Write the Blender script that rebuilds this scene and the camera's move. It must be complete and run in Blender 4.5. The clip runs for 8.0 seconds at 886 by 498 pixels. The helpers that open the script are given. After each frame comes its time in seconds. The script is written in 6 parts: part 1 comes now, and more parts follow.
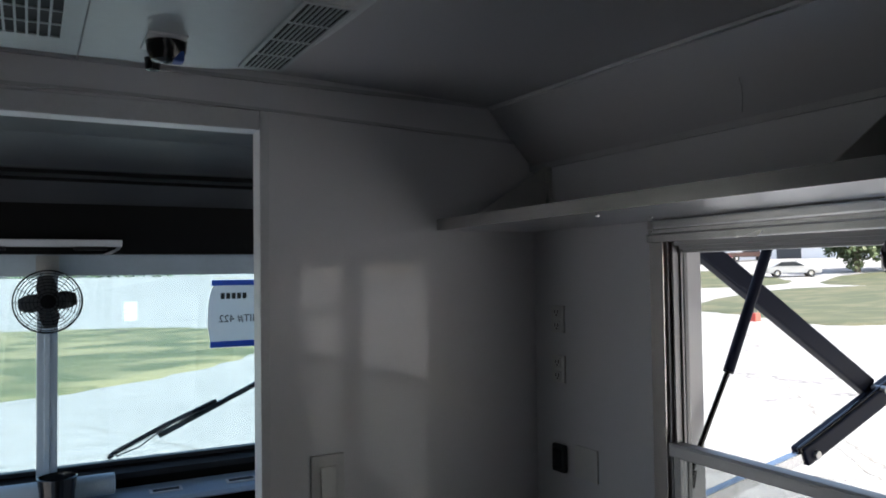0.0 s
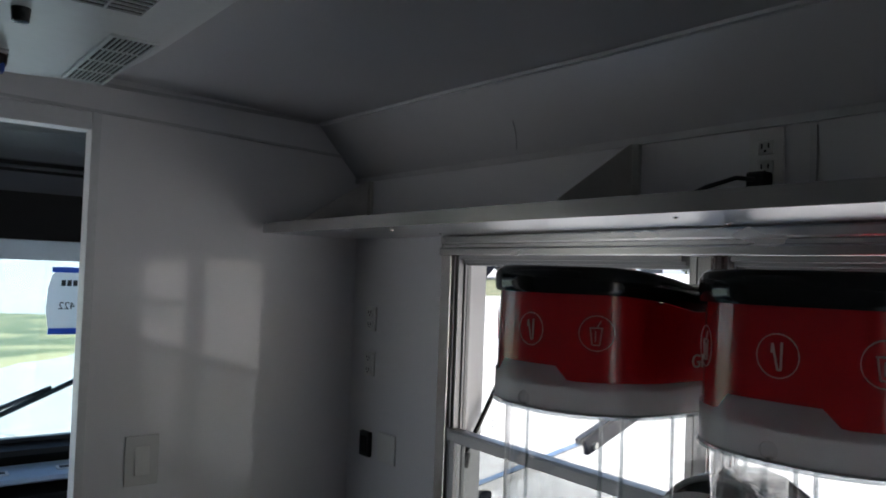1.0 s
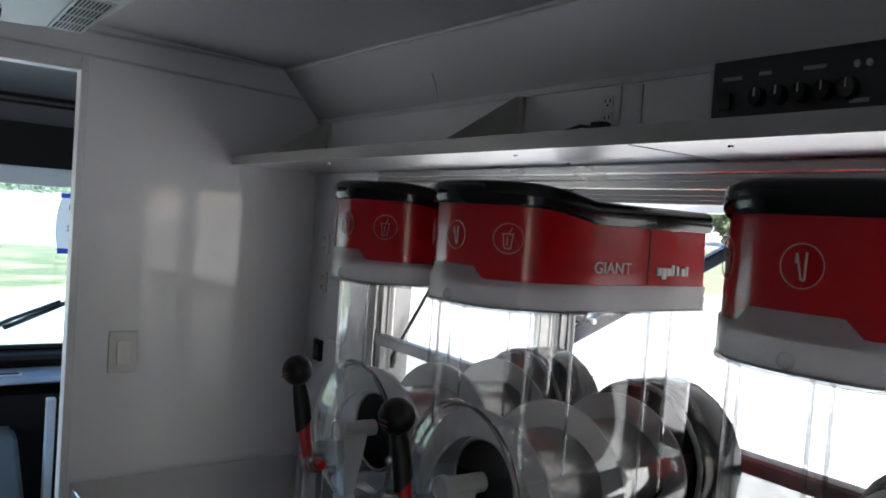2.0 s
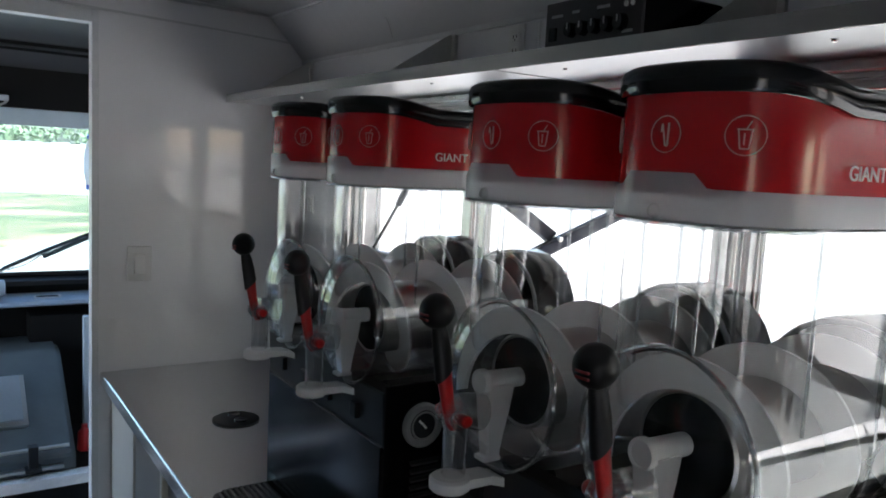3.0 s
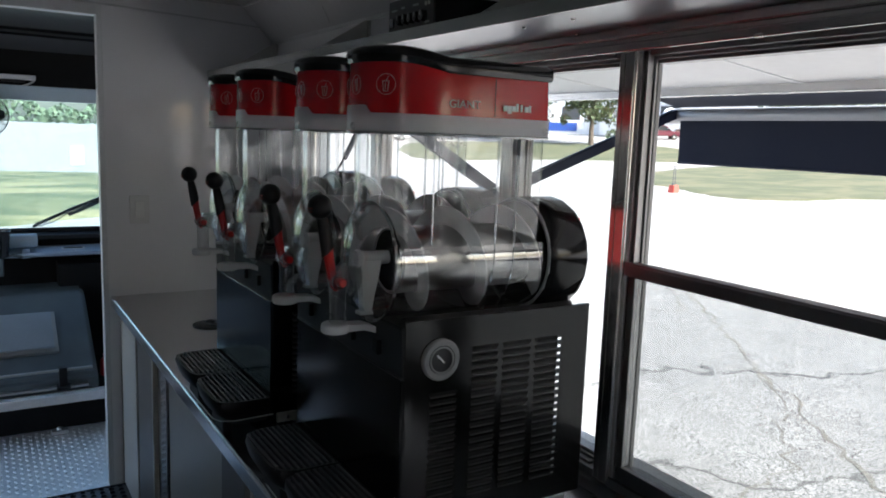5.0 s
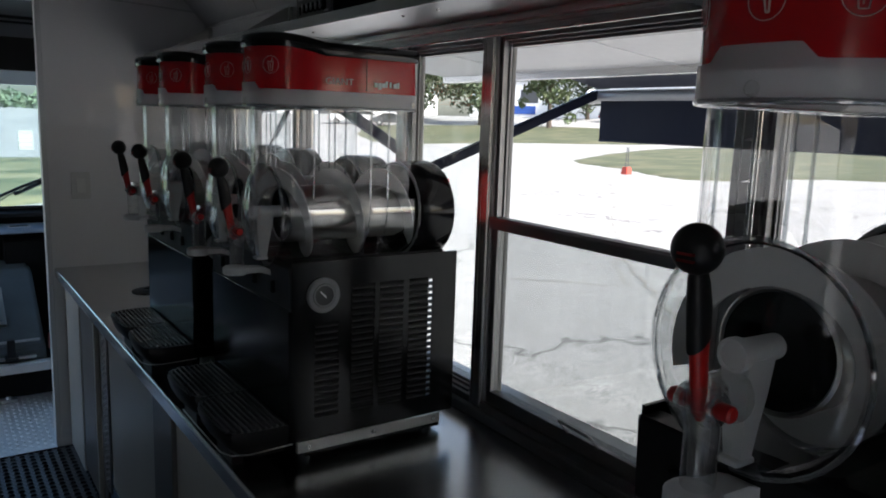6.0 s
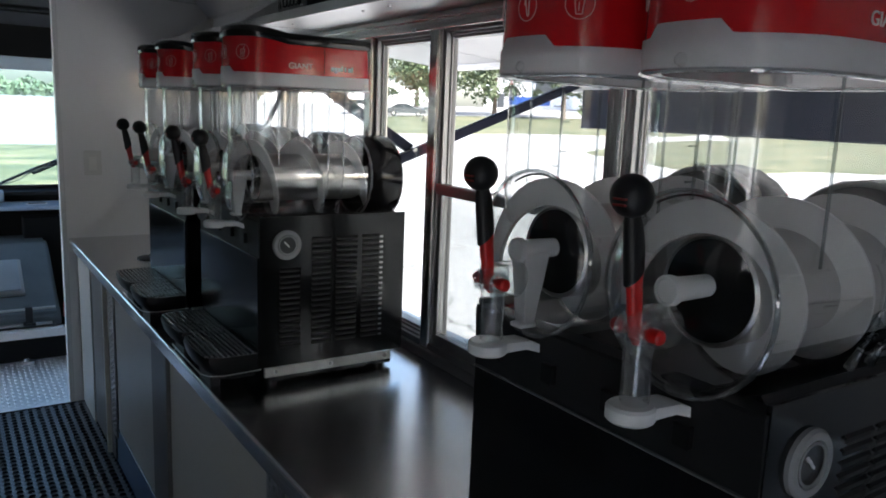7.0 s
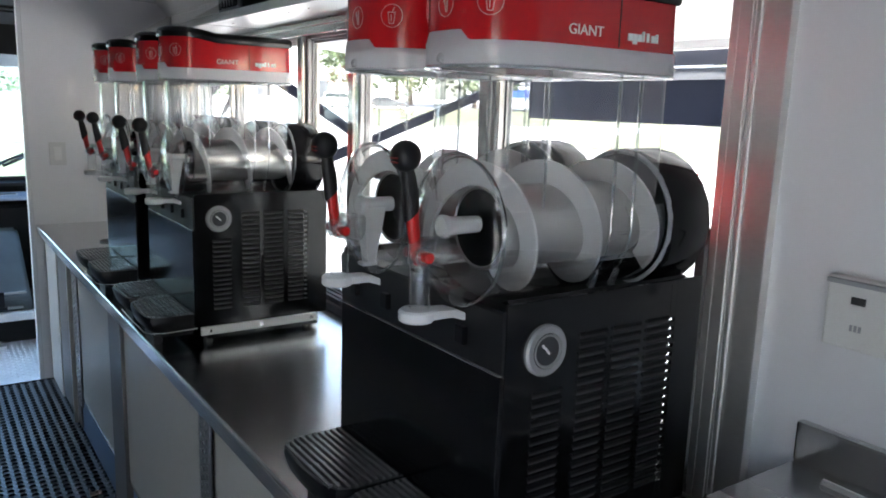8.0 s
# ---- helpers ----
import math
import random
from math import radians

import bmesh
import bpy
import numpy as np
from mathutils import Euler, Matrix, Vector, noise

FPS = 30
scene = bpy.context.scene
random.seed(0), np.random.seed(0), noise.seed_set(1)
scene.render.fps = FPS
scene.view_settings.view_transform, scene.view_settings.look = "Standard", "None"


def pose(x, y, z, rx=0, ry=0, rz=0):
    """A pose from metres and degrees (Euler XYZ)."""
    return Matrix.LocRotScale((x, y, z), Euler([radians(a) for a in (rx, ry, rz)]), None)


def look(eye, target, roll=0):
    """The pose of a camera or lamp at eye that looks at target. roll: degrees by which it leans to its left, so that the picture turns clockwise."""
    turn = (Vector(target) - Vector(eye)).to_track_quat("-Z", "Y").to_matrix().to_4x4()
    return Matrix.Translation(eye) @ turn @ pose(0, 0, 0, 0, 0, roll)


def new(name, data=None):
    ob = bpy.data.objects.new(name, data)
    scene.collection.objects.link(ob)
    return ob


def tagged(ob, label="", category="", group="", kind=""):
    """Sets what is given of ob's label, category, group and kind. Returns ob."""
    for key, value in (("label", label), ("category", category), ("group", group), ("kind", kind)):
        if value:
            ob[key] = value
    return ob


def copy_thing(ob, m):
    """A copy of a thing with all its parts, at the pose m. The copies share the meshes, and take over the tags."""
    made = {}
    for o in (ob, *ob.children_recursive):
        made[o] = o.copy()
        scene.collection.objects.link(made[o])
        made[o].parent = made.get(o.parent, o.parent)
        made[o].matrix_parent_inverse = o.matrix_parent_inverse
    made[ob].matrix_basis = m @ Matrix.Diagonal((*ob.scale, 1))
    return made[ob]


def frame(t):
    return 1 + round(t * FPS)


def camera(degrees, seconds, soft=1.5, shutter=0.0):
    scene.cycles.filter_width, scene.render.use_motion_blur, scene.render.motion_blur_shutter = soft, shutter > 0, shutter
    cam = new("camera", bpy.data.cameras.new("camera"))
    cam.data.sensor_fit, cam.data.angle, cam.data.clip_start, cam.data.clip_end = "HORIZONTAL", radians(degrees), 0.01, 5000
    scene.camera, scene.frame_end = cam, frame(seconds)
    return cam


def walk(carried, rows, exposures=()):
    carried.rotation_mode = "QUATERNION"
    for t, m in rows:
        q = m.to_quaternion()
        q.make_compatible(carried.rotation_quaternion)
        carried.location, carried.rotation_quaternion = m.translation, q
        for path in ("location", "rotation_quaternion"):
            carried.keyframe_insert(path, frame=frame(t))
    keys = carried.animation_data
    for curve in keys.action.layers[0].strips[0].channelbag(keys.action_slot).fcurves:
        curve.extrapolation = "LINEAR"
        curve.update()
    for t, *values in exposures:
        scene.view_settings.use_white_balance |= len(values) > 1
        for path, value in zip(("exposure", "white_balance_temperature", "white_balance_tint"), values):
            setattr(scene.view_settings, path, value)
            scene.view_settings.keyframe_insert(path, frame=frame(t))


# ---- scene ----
cam = camera(60.4, 8.0, 1.8)
PATH = [
    (0, (0.036, -0.056, 1.731), (0.993, 1.699, 1.794), -0.8),
    (0.3, (0.025, -0.101, 1.768), (1.047, 1.617, 1.846), -1.2),
    (0.5, (0.014, -0.148, 1.751), (1.137, 1.504, 1.853), 0.3),
    (1, (0.061, -0.327, 1.742), (1.279, 1.258, 1.809), 2.1),
    (1.5, (0.086, -0.519, 1.725), (1.269, 1.094, 1.721), 4.1),
    (2, (0.071, -0.728, 1.705), (1.249, 0.886, 1.634), 4.1),
    (2.2, (0.072, -0.811, 1.696), (1.243, 0.806, 1.572), 4.0),
    (3.5, (0.04, -1.35, 1.633), (1.124, 0.313, 1.385), 2.5),
    (4, (0.035, -1.518, 1.62), (1.109, 0.146, 1.339), 2.4),
    (4.2, (0.034, -1.594, 1.619), (1.101, 0.074, 1.332), 2.1),
    (4.5, (0.049, -1.709, 1.608), (1.091, -0.023, 1.3345), 2.2),
    (4.7, (0.047, -1.781, 1.613), (1.073, -0.087, 1.333), 2.1),
    (5.8, (0.024, -2.144, 1.592), (1.142, -0.518, 1.267), 1.9),
    (6, (0.037, -2.206, 1.591), (1.159, -0.583, 1.264), 1.9),
    (6.2, (0.049, -2.274, 1.580), (1.155, -0.640, 1.252), 2.2),
    (6.5, (0.057, -2.374, 1.578), (1.140, -0.726, 1.243), 2.4),
    (7, (0.005, -2.560, 1.568), (1.095, -0.920, 1.217), 2.3),
    (7.5, (-0.014, -2.734, 1.572), (1.137, -1.142, 1.198), 1.9),
    (8, (0.014, -2.912, 1.564), (1.139, -1.299, 1.197), 1.9),
]
scene.cycles.transparent_max_bounces = 40
EXPOSURES = [(0.0, 1.58), (1.0, 1.98), (1.5, 2.52), (2.0, 2.68), (3.5, 2.72), (4.5, 2.42), (5.8, 1.40), (6.5, 1.71), (7.0, 2.34), (8.0, 3.48)]
walk(cam, [(t, look(eye, target, roll)) for t, eye, target, roll in PATH], EXPOSURES)

# ---- daylight ----
SUN_EL, SUN_AZ = 46.0, 165.0
world = bpy.data.worlds.new("sky")
world.use_nodes = True
scene.world = world
wn = world.node_tree.nodes
sky = wn.new("ShaderNodeTexSky")
sky.sky_type = "NISHITA"
sky.sun_disc = False
sky.sun_elevation = radians(SUN_EL)
sky.sun_rotation = radians(SUN_AZ)
sky.air_density, sky.dust_density = 1.0, 3.0
wn["Background"].inputs["Strength"].default_value = 0.15
world.node_tree.links.new(sky.outputs["Color"], wn["Background"].inputs["Color"])

sun_data = bpy.data.lights.new("sun", "SUN")
sun_data.energy, sun_data.angle, sun_data.color = 4.1, radians(6.0), (1.0, 0.97, 0.92)
sun = new("sun", sun_data)
sx = math.sin(radians(SUN_AZ)) * math.cos(radians(SUN_EL))
sy = math.cos(radians(SUN_AZ)) * math.cos(radians(SUN_EL))
sun.matrix_world = look((sx * 50, sy * 50, math.sin(radians(SUN_EL)) * 50), (0, 0, 0))


# ---- materials ----
def mat(name, color, rough=0.5, metal=0.0, vary=0.12, scale=8.0, bump=0.0, bump_scale=60.0, fine=0.06, stretch=(1, 1, 1), spec=0.5, coat=0.0, rough_vary=0.1, grit=0.0):
    """A principled surface with colour, gloss and relief that vary at two scales."""
    m = bpy.data.materials.new(name)
    m.use_nodes = True
    nt = m.node_tree
    n, l = nt.nodes, nt.links
    b = n["Principled BSDF"]
    b.inputs["Metallic"].default_value = metal
    b.inputs["Specular IOR Level"].default_value = spec
    b.inputs["Coat Weight"].default_value = coat
    b.inputs["Coat Roughness"].default_value = 0.08
    tc = n.new("ShaderNodeTexCoord")
    mp = n.new("ShaderNodeMapping")
    mp.inputs["Scale"].default_value = stretch
    l.new(tc.outputs["Object"], mp.inputs["Vector"])
    big = n.new("ShaderNodeTexNoise")
    big.inputs["Scale"].default_value, big.inputs["Detail"].default_value = scale, 4
    small = n.new("ShaderNodeTexNoise")
    small.inputs["Scale"].default_value, small.inputs["Detail"].default_value = scale * 14, 3
    l.new(mp.outputs[0], big.inputs["Vector"])
    l.new(mp.outputs[0], small.inputs["Vector"])
    ramp = n.new("ShaderNodeMapRange")
    ramp.inputs["To Min"].default_value, ramp.inputs["To Max"].default_value = 1 - vary, 1 + vary
    l.new(big.outputs["Fac"], ramp.inputs["Value"])
    ramp2 = n.new("ShaderNodeMapRange")
    ramp2.inputs["To Min"].default_value, ramp2.inputs["To Max"].default_value = 1 - fine, 1 + fine
    l.new(small.outputs["Fac"], ramp2.inputs["Value"])
    mul = n.new("ShaderNodeMath")
    mul.operation = "MULTIPLY"
    l.new(ramp.outputs[0], mul.inputs[0])
    l.new(ramp2.outputs[0], mul.inputs[1])
    if grit:
        gr = n.new("ShaderNodeTexNoise")
        gr.inputs["Scale"].default_value, gr.inputs["Detail"].default_value = 62.0, 4
        l.new(mp.outputs[0], gr.inputs["Vector"])
        g2 = n.new("ShaderNodeMapRange")
        g2.inputs["From Min"].default_value, g2.inputs["From Max"].default_value = 0.3, 0.7
        g2.inputs["To Min"].default_value, g2.inputs["To Max"].default_value = 1 - grit, 1 + grit
        l.new(gr.outputs["Fac"], g2.inputs["Value"])
        m2 = n.new("ShaderNodeMath")
        m2.operation = "MULTIPLY"
        l.new(mul.outputs[0], m2.inputs[0])
        l.new(g2.outputs[0], m2.inputs[1])
        mul = m2
    hsv = n.new("ShaderNodeHueSaturation")
    hsv.inputs["Color"].default_value = (*color, 1)
    l.new(mul.outputs[0], hsv.inputs["Value"])
    l.new(hsv.outputs[0], b.inputs["Base Color"])
    rr = n.new("ShaderNodeMapRange")
    rr.inputs["To Min"].default_value = max(0.02, rough * (1 - rough_vary * 2))
    rr.inputs["To Max"].default_value = min(1.0, rough * (1 + rough_vary * 2))
    l.new(big.outputs["Fac"], rr.inputs["Value"])
    l.new(rr.outputs[0], b.inputs["Roughness"])
    if bump:
        bn = n.new("ShaderNodeTexNoise")
        bn.inputs["Scale"].default_value, bn.inputs["Detail"].default_value = bump_scale, 3
        l.new(mp.outputs[0], bn.inputs["Vector"])
        bp = n.new("ShaderNodeBump")
        bp.inputs["Strength"].default_value, bp.inputs["Distance"].default_value = bump, 0.002
        l.new(bn.outputs["Fac"], bp.inputs["Height"])
        l.new(bp.outputs[0], b.inputs["Normal"])
    return m


def clear(name, tint=(1, 1, 1), ior=1.45, rough=0.02, haze=0.0, edge=5.0):
    """Thin clear plastic or glass: see-through, with the mirror gloss that its angle gives."""
    m = bpy.data.materials.new(name)
    m.use_nodes = True
    nt = m.node_tree
    n, l = nt.nodes, nt.links
    n.remove(n["Principled BSDF"])
    tr = n.new("ShaderNodeBsdfTransparent")
    tr.inputs["Color"].default_value = (*tint, 1)
    gl = n.new("ShaderNodeBsdfGlossy")
    gl.inputs["Roughness"].default_value = rough
    lw = n.new("ShaderNodeLayerWeight")
    lw.inputs["Blend"].default_value = 0.5
    pw = n.new("ShaderNodeMath")
    pw.operation = "POWER"
    pw.inputs[1].default_value = edge
    l.new(lw.outputs["Facing"], pw.inputs[0])
    r0 = ((ior - 1) / (ior + 1)) ** 2
    fr = n.new("ShaderNodeMath")
    fr.operation = "MULTIPLY_ADD"
    fr.inputs[1].default_value, fr.inputs[2].default_value = 1 - r0, r0
    l.new(pw.outputs[0], fr.inputs[0])
    mix = n.new("ShaderNodeMixShader")
    l.new(fr.outputs[0], mix.inputs[0])
    l.new(tr.outputs[0], mix.inputs[1])
    l.new(gl.outputs[0], mix.inputs[2])
    last = mix
    if haze:
        df = n.new("ShaderNodeBsdfDiffuse")
        df.inputs["Color"].default_value = (0.85, 0.86, 0.86, 1)
        nz = n.new("ShaderNodeTexNoise")
        nz.inputs["Scale"].default_value, nz.inputs["Detail"].default_value = 9.0, 5
        tc = n.new("ShaderNodeTexCoord")
        l.new(tc.outputs["Object"], nz.inputs["Vector"])
        mr = n.new("ShaderNodeMapRange")
        mr.inputs["From Min"].default_value, mr.inputs["From Max"].default_value = 0.35, 0.75
        mr.inputs["To Min"].default_value, mr.inputs["To Max"].default_value = haze * 0.4, haze * 1.6
        l.new(nz.outputs["Fac"], mr.inputs["Value"])
        mix2 = n.new("ShaderNodeMixShader")
        l.new(mr.outputs[0], mix2.inputs[0])
        l.new(mix.outputs[0], mix2.inputs[1])
        l.new(df.outputs[0], mix2.inputs[2])
        last = mix2
    l.new(last.outputs[0], n["Material Output"].inputs["Surface"])
    return m


# Grey for unseen walls, darkened to dim what the black panels reflect.
FAR_PANEL = mat("reflection_dimming_grey", (0.311, 0.307, 0.303), 0.5, 0.0, vary=0.1, scale=2)
WHITE_PANEL = mat("white_wall_panel", (0.725, 0.725, 0.74), 0.065, spec=0.4, vary=0.04, scale=1.4, bump=0.0, bump_scale=5, fine=0.01)
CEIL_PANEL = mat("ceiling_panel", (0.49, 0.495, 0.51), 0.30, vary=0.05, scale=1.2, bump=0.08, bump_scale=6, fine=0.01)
TRIM_WHITE = mat("white_trim", (0.62, 0.63, 0.64), 0.4, vary=0.1, scale=6)
SEAM = mat("pale_seam_strip", (0.50, 0.51, 0.52), 0.5, vary=0.25, scale=9)
SHELF_STEEL = mat("shelf_steel", (0.62, 0.63, 0.645), 0.36, 1.0, vary=0.02, scale=2, fine=0.015, stretch=(14, 0.12, 14), rough_vary=0.1)
LIP_STEEL = mat("shelf_lip_steel", (0.50, 0.495, 0.48), 0.24, 1.0, vary=0.03, scale=2, fine=0.02, stretch=(9, 0.6, 9), rough_vary=0.15)
def brushed(m, amount, across):
    """Long fine grain: the gloss spreads across the grain's direction."""
    n, l = m.node_tree.nodes, m.node_tree.links
    n["Principled BSDF"].inputs["Anisotropic"].default_value = amount
    v = n.new("ShaderNodeCombineXYZ")
    for k in range(3):
        v.inputs[k].default_value = across[k]
    l.new(v.outputs[0], n["Principled BSDF"].inputs["Tangent"])
    return m
brushed(SHELF_STEEL, 0.9, (1, 0, 0))
TRIM_GREY = mat("grey_seam_trim", (0.30, 0.31, 0.32), 0.45, vary=0.15, scale=6)
ALU = mat("aluminium_frame", (0.66, 0.655, 0.65), 0.24, 1.0, vary=0.06, scale=5, fine=0.03, stretch=(1, 1, 3))
STEEL = mat("brushed_steel", (0.56, 0.56, 0.56), 0.27, 1.0, vary=0.035, scale=2, fine=0.02, stretch=(9, 0.6, 9), bump=0.012, bump_scale=90, rough_vary=0.12)
COUNTER_STEEL = mat("counter_steel", (0.62, 0.62, 0.625), 0.23, 1.0, vary=0.012, scale=1.5, fine=0.012, stretch=(12, 0.5, 12), rough_vary=0.05)
STEEL_DRUM = mat("drum_steel", (0.50, 0.49, 0.475), 0.34, 1.0, vary=0.06, scale=4, stretch=(10, 1, 1))
GALV = mat("galvanised_steel", (0.50, 0.50, 0.48), 0.42, 1.0, vary=0.15, scale=7)
DIAMOND = mat("tread_plate", (0.93, 0.91, 0.88), 0.42, 1.0, vary=0.2, scale=6, bump=0.1, bump_scale=30)
GREY_PANEL = mat("grey_cabinet_panel", (0.475, 0.475, 0.44), 0.4, vary=0.06, scale=2, fine=0.02, bump=0.04)
BLUE_KICK = mat("blue_kick_board", (0.11, 0.19, 0.33), 0.5, vary=0.15, scale=5)
BLACK_SATIN = mat("black_painted_steel", (0.004, 0.004, 0.0045), 0.13, vary=0.15, scale=6, bump=0.02, bump_scale=300, spec=0.32)
BLACK_PANEL = mat("black_enamelled_panel", (0.004, 0.004, 0.005), 0.14, vary=0.1, scale=5, spec=0.28)
VENT_BLACK = mat("black_louvre_steel", (0.004, 0.004, 0.0045), 0.30, vary=0.1, scale=6, spec=0.14)
BLACK_GLOSS = mat("black_gloss_plastic", (0.008, 0.008, 0.009), 0.17, vary=0.1, scale=5, coat=0.1)
# Black slat plastic lightened to grey; the colour carries the sky's reflection.
SHEEN_SLAT = mat("sheen_lightened_grille_plastic", (0.14, 0.14, 0.143), 0.24, vary=0.1, scale=8, spec=0.8, coat=0.3)
BLACK_PLASTIC = mat("black_plastic", (0.010, 0.010, 0.011), 0.45, vary=0.15, scale=12, bump=0.06, bump_scale=400, spec=0.35)
LID_BLACK = mat("black_lid_plastic", (0.007, 0.007, 0.008), 0.13, vary=0.1, scale=5, bump=0.05, bump_scale=40, spec=0.42)
CAP_BLACK = mat("black_cap_plastic", (0.008, 0.008, 0.009), 0.36, vary=0.1, scale=5, spec=0.2)
RUBBER = mat("black_rubber", (0.020, 0.020, 0.023), 0.22, vary=0.25, scale=5, bump=0.15, bump_scale=120)

RED = mat("red_handle_plastic", (0.60, 0.02, 0.02), 0.35, vary=0.06, scale=10)
def through_light(m, amount, color):
    """Lets thin plastic glow with the light that falls on its far side."""
    nt = m.node_tree
    n, l = nt.nodes, nt.links
    tl = n.new("ShaderNodeBsdfTranslucent")
    tl.inputs["Color"].default_value = (*color, 1)
    mx = n.new("ShaderNodeMixShader")
    mx.inputs[0].default_value = amount
    l.new(n["Principled BSDF"].outputs[0], mx.inputs[1])
    l.new(tl.outputs[0], mx.inputs[2])
    l.new(mx.outputs[0], n["Material Output"].inputs["Surface"])
    return m


AUGER = through_light(mat("milky_auger_plastic", (0.84, 0.85, 0.85), 0.3, vary=0.03, scale=6), 0.5, (0.88, 0.89, 0.89))
RED_LID = through_light(mat("red_plastic", (0.50, 0.008, 0.014), 0.18, vary=0.05, scale=4, fine=0.01, coat=0.4), 0.12, (0.75, 0.012, 0.016))
WHITE_PLASTIC = mat("white_plastic", (0.74, 0.75, 0.75), 0.3, vary=0.03, scale=6)
BAND = through_light(mat("milky_band_plastic", (0.66, 0.68, 0.70), 0.25, vary=0.04, scale=5), 0.35, (0.75, 0.77, 0.79))
WORD_PRINT = mat("pale_word_print", (0.82, 0.68, 0.68), 0.5, vary=0.05, scale=30)
ICON = mat("pale_print", (0.72, 0.46, 0.46), 0.5, vary=0.05, scale=30)
CLEAR = clear("clear_bowl_plastic", (0.975, 0.98, 0.98), 1.62, 0.015, 0.010, 3.2)
CLEAR_DRUM = clear("clear_drum_plastic", (0.975, 0.98, 0.98), 2.8, 0.04, 0.004, 3.5)
CLEAR_PLATE = clear("clear_front_plate", (0.985, 0.988, 0.988), 1.5, 0.015, 0.002, 3.0)
MARK_RED = mat("dull_red_print", (0.22, 0.012, 0.012), 0.5)
CLEAR_THICK = clear("clear_tap_plastic", (0.95, 0.96, 0.96), 1.75, 0.03, 0.06, 2.2)
CLEAR_RIB = clear("clear_rib_plastic", (0.78, 0.81, 0.82), 2.6, 0.06, 0.04, 2.5)
PANE = clear("window_glass", (0.97, 0.985, 0.98), 1.45, 0.005, 0.0)
PANE_DULL = clear("dusty_window_glass", (0.72, 0.74, 0.74), 1.5, 0.01, 0.03)
OUTLET = mat("outlet_plastic", (0.66, 0.66, 0.64), 0.35, vary=0.05, scale=20)
# Near-black, mostly standing in for shade inside slots, gaps and openings.
DARK = mat("dark_recess", (0.02, 0.02, 0.022), 0.7, vary=0.2, scale=8)
# Cab lining taken near-black: the cab's deep shade is put into the colour.
CAB_DARK = mat("shade_dark_cab_lining", (0.007, 0.007, 0.007), 0.8, vary=0.35, scale=5, bump=0.2, bump_scale=30, spec=0.15)
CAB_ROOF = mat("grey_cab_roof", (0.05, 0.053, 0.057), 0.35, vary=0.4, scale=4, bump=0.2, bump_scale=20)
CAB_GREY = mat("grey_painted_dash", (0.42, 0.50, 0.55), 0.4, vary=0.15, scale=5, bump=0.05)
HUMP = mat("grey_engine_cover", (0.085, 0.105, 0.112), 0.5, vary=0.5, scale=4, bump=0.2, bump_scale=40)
NAVY = mat("navy_painted_arm", (0.009, 0.012, 0.026), 0.45, vary=0.25, scale=9, spec=0.12)
NAVY_CLOTH = mat("navy_awning_cloth", (0.022, 0.028, 0.05), 0.75, vary=0.15, scale=4, bump=0.15, bump_scale=200)
FLAP_WHITE = mat("white_flap_panel", (0.60, 0.61, 0.615), 0.4, vary=0.05, scale=2)
PAPER = through_light(mat("white_paper", (0.82, 0.83, 0.84), 0.7, vary=0.03, scale=10), 0.5, (0.85, 0.87, 0.88))
BLUE_TAPE = mat("blue_tape", (0.02, 0.10, 0.62), 0.6, vary=0.1, scale=20)
INK = mat("black_ink", (0.03, 0.03, 0.03), 0.6)
BLUE_FOAM = mat("blue_cap", (0.03, 0.08, 0.35), 0.5)


# ---- mesh tools ----
def thing(name, at, label, category, group="", kind=""):
    ob = new(name)
    ob.location = at
    ob.empty_display_size = 0.05
    return tagged(ob, label, category, group, kind)


def part(name, bm, material, parent=None, label="", smooth=False):
    me = bpy.data.meshes.new(name)
    bmesh.ops.recalc_face_normals(bm, faces=bm.faces)
    bm.to_mesh(me)
    bm.free()
    me.materials.append(material)
    if smooth:
        me.polygons.foreach_set("use_smooth", [True] * len(me.polygons))
        me.set_sharp_from_angle(angle=radians(38))
    ob = new(name, me)
    ob.parent = parent
    if label:
        ob["label"] = label
    return ob



def setting(name, bm, material, label, category="", smooth=False):
    return tagged(part(name, bm, material, None, label, smooth), label, category or name.split("_")[0], "", "structure")


def box(bm, x0, x1, y0, y1, z0, z1, bevel=0.0, turn=None):
    m = Matrix.LocRotScale(((x0 + x1) / 2, (y0 + y1) / 2, (z0 + z1) / 2), None, (abs(x1 - x0), abs(y1 - y0), abs(z1 - z0)))
    if turn is not None:
        m = turn @ m
    made = bmesh.ops.create_cube(bm, size=1.0, matrix=m)["verts"]
    if bevel:
        edges = list({e for v in made for e in v.link_edges})
        bmesh.ops.bevel(bm, geom=edges, offset=bevel, segments=2, affect="EDGES", profile=0.6)
    return bm


def rod(bm, a, b, r0, r1=None, seg=16, caps=True):
    a, b = Vector(a), Vector(b)
    d = b - a
    m = Matrix.Translation((a + b) / 2) @ d.to_track_quat("Z", "Y").to_matrix().to_4x4()
    bmesh.ops.create_cone(bm, cap_ends=caps, segments=seg, radius1=r0, radius2=r0 if r1 is None else r1, depth=d.length, matrix=m)
    return bm


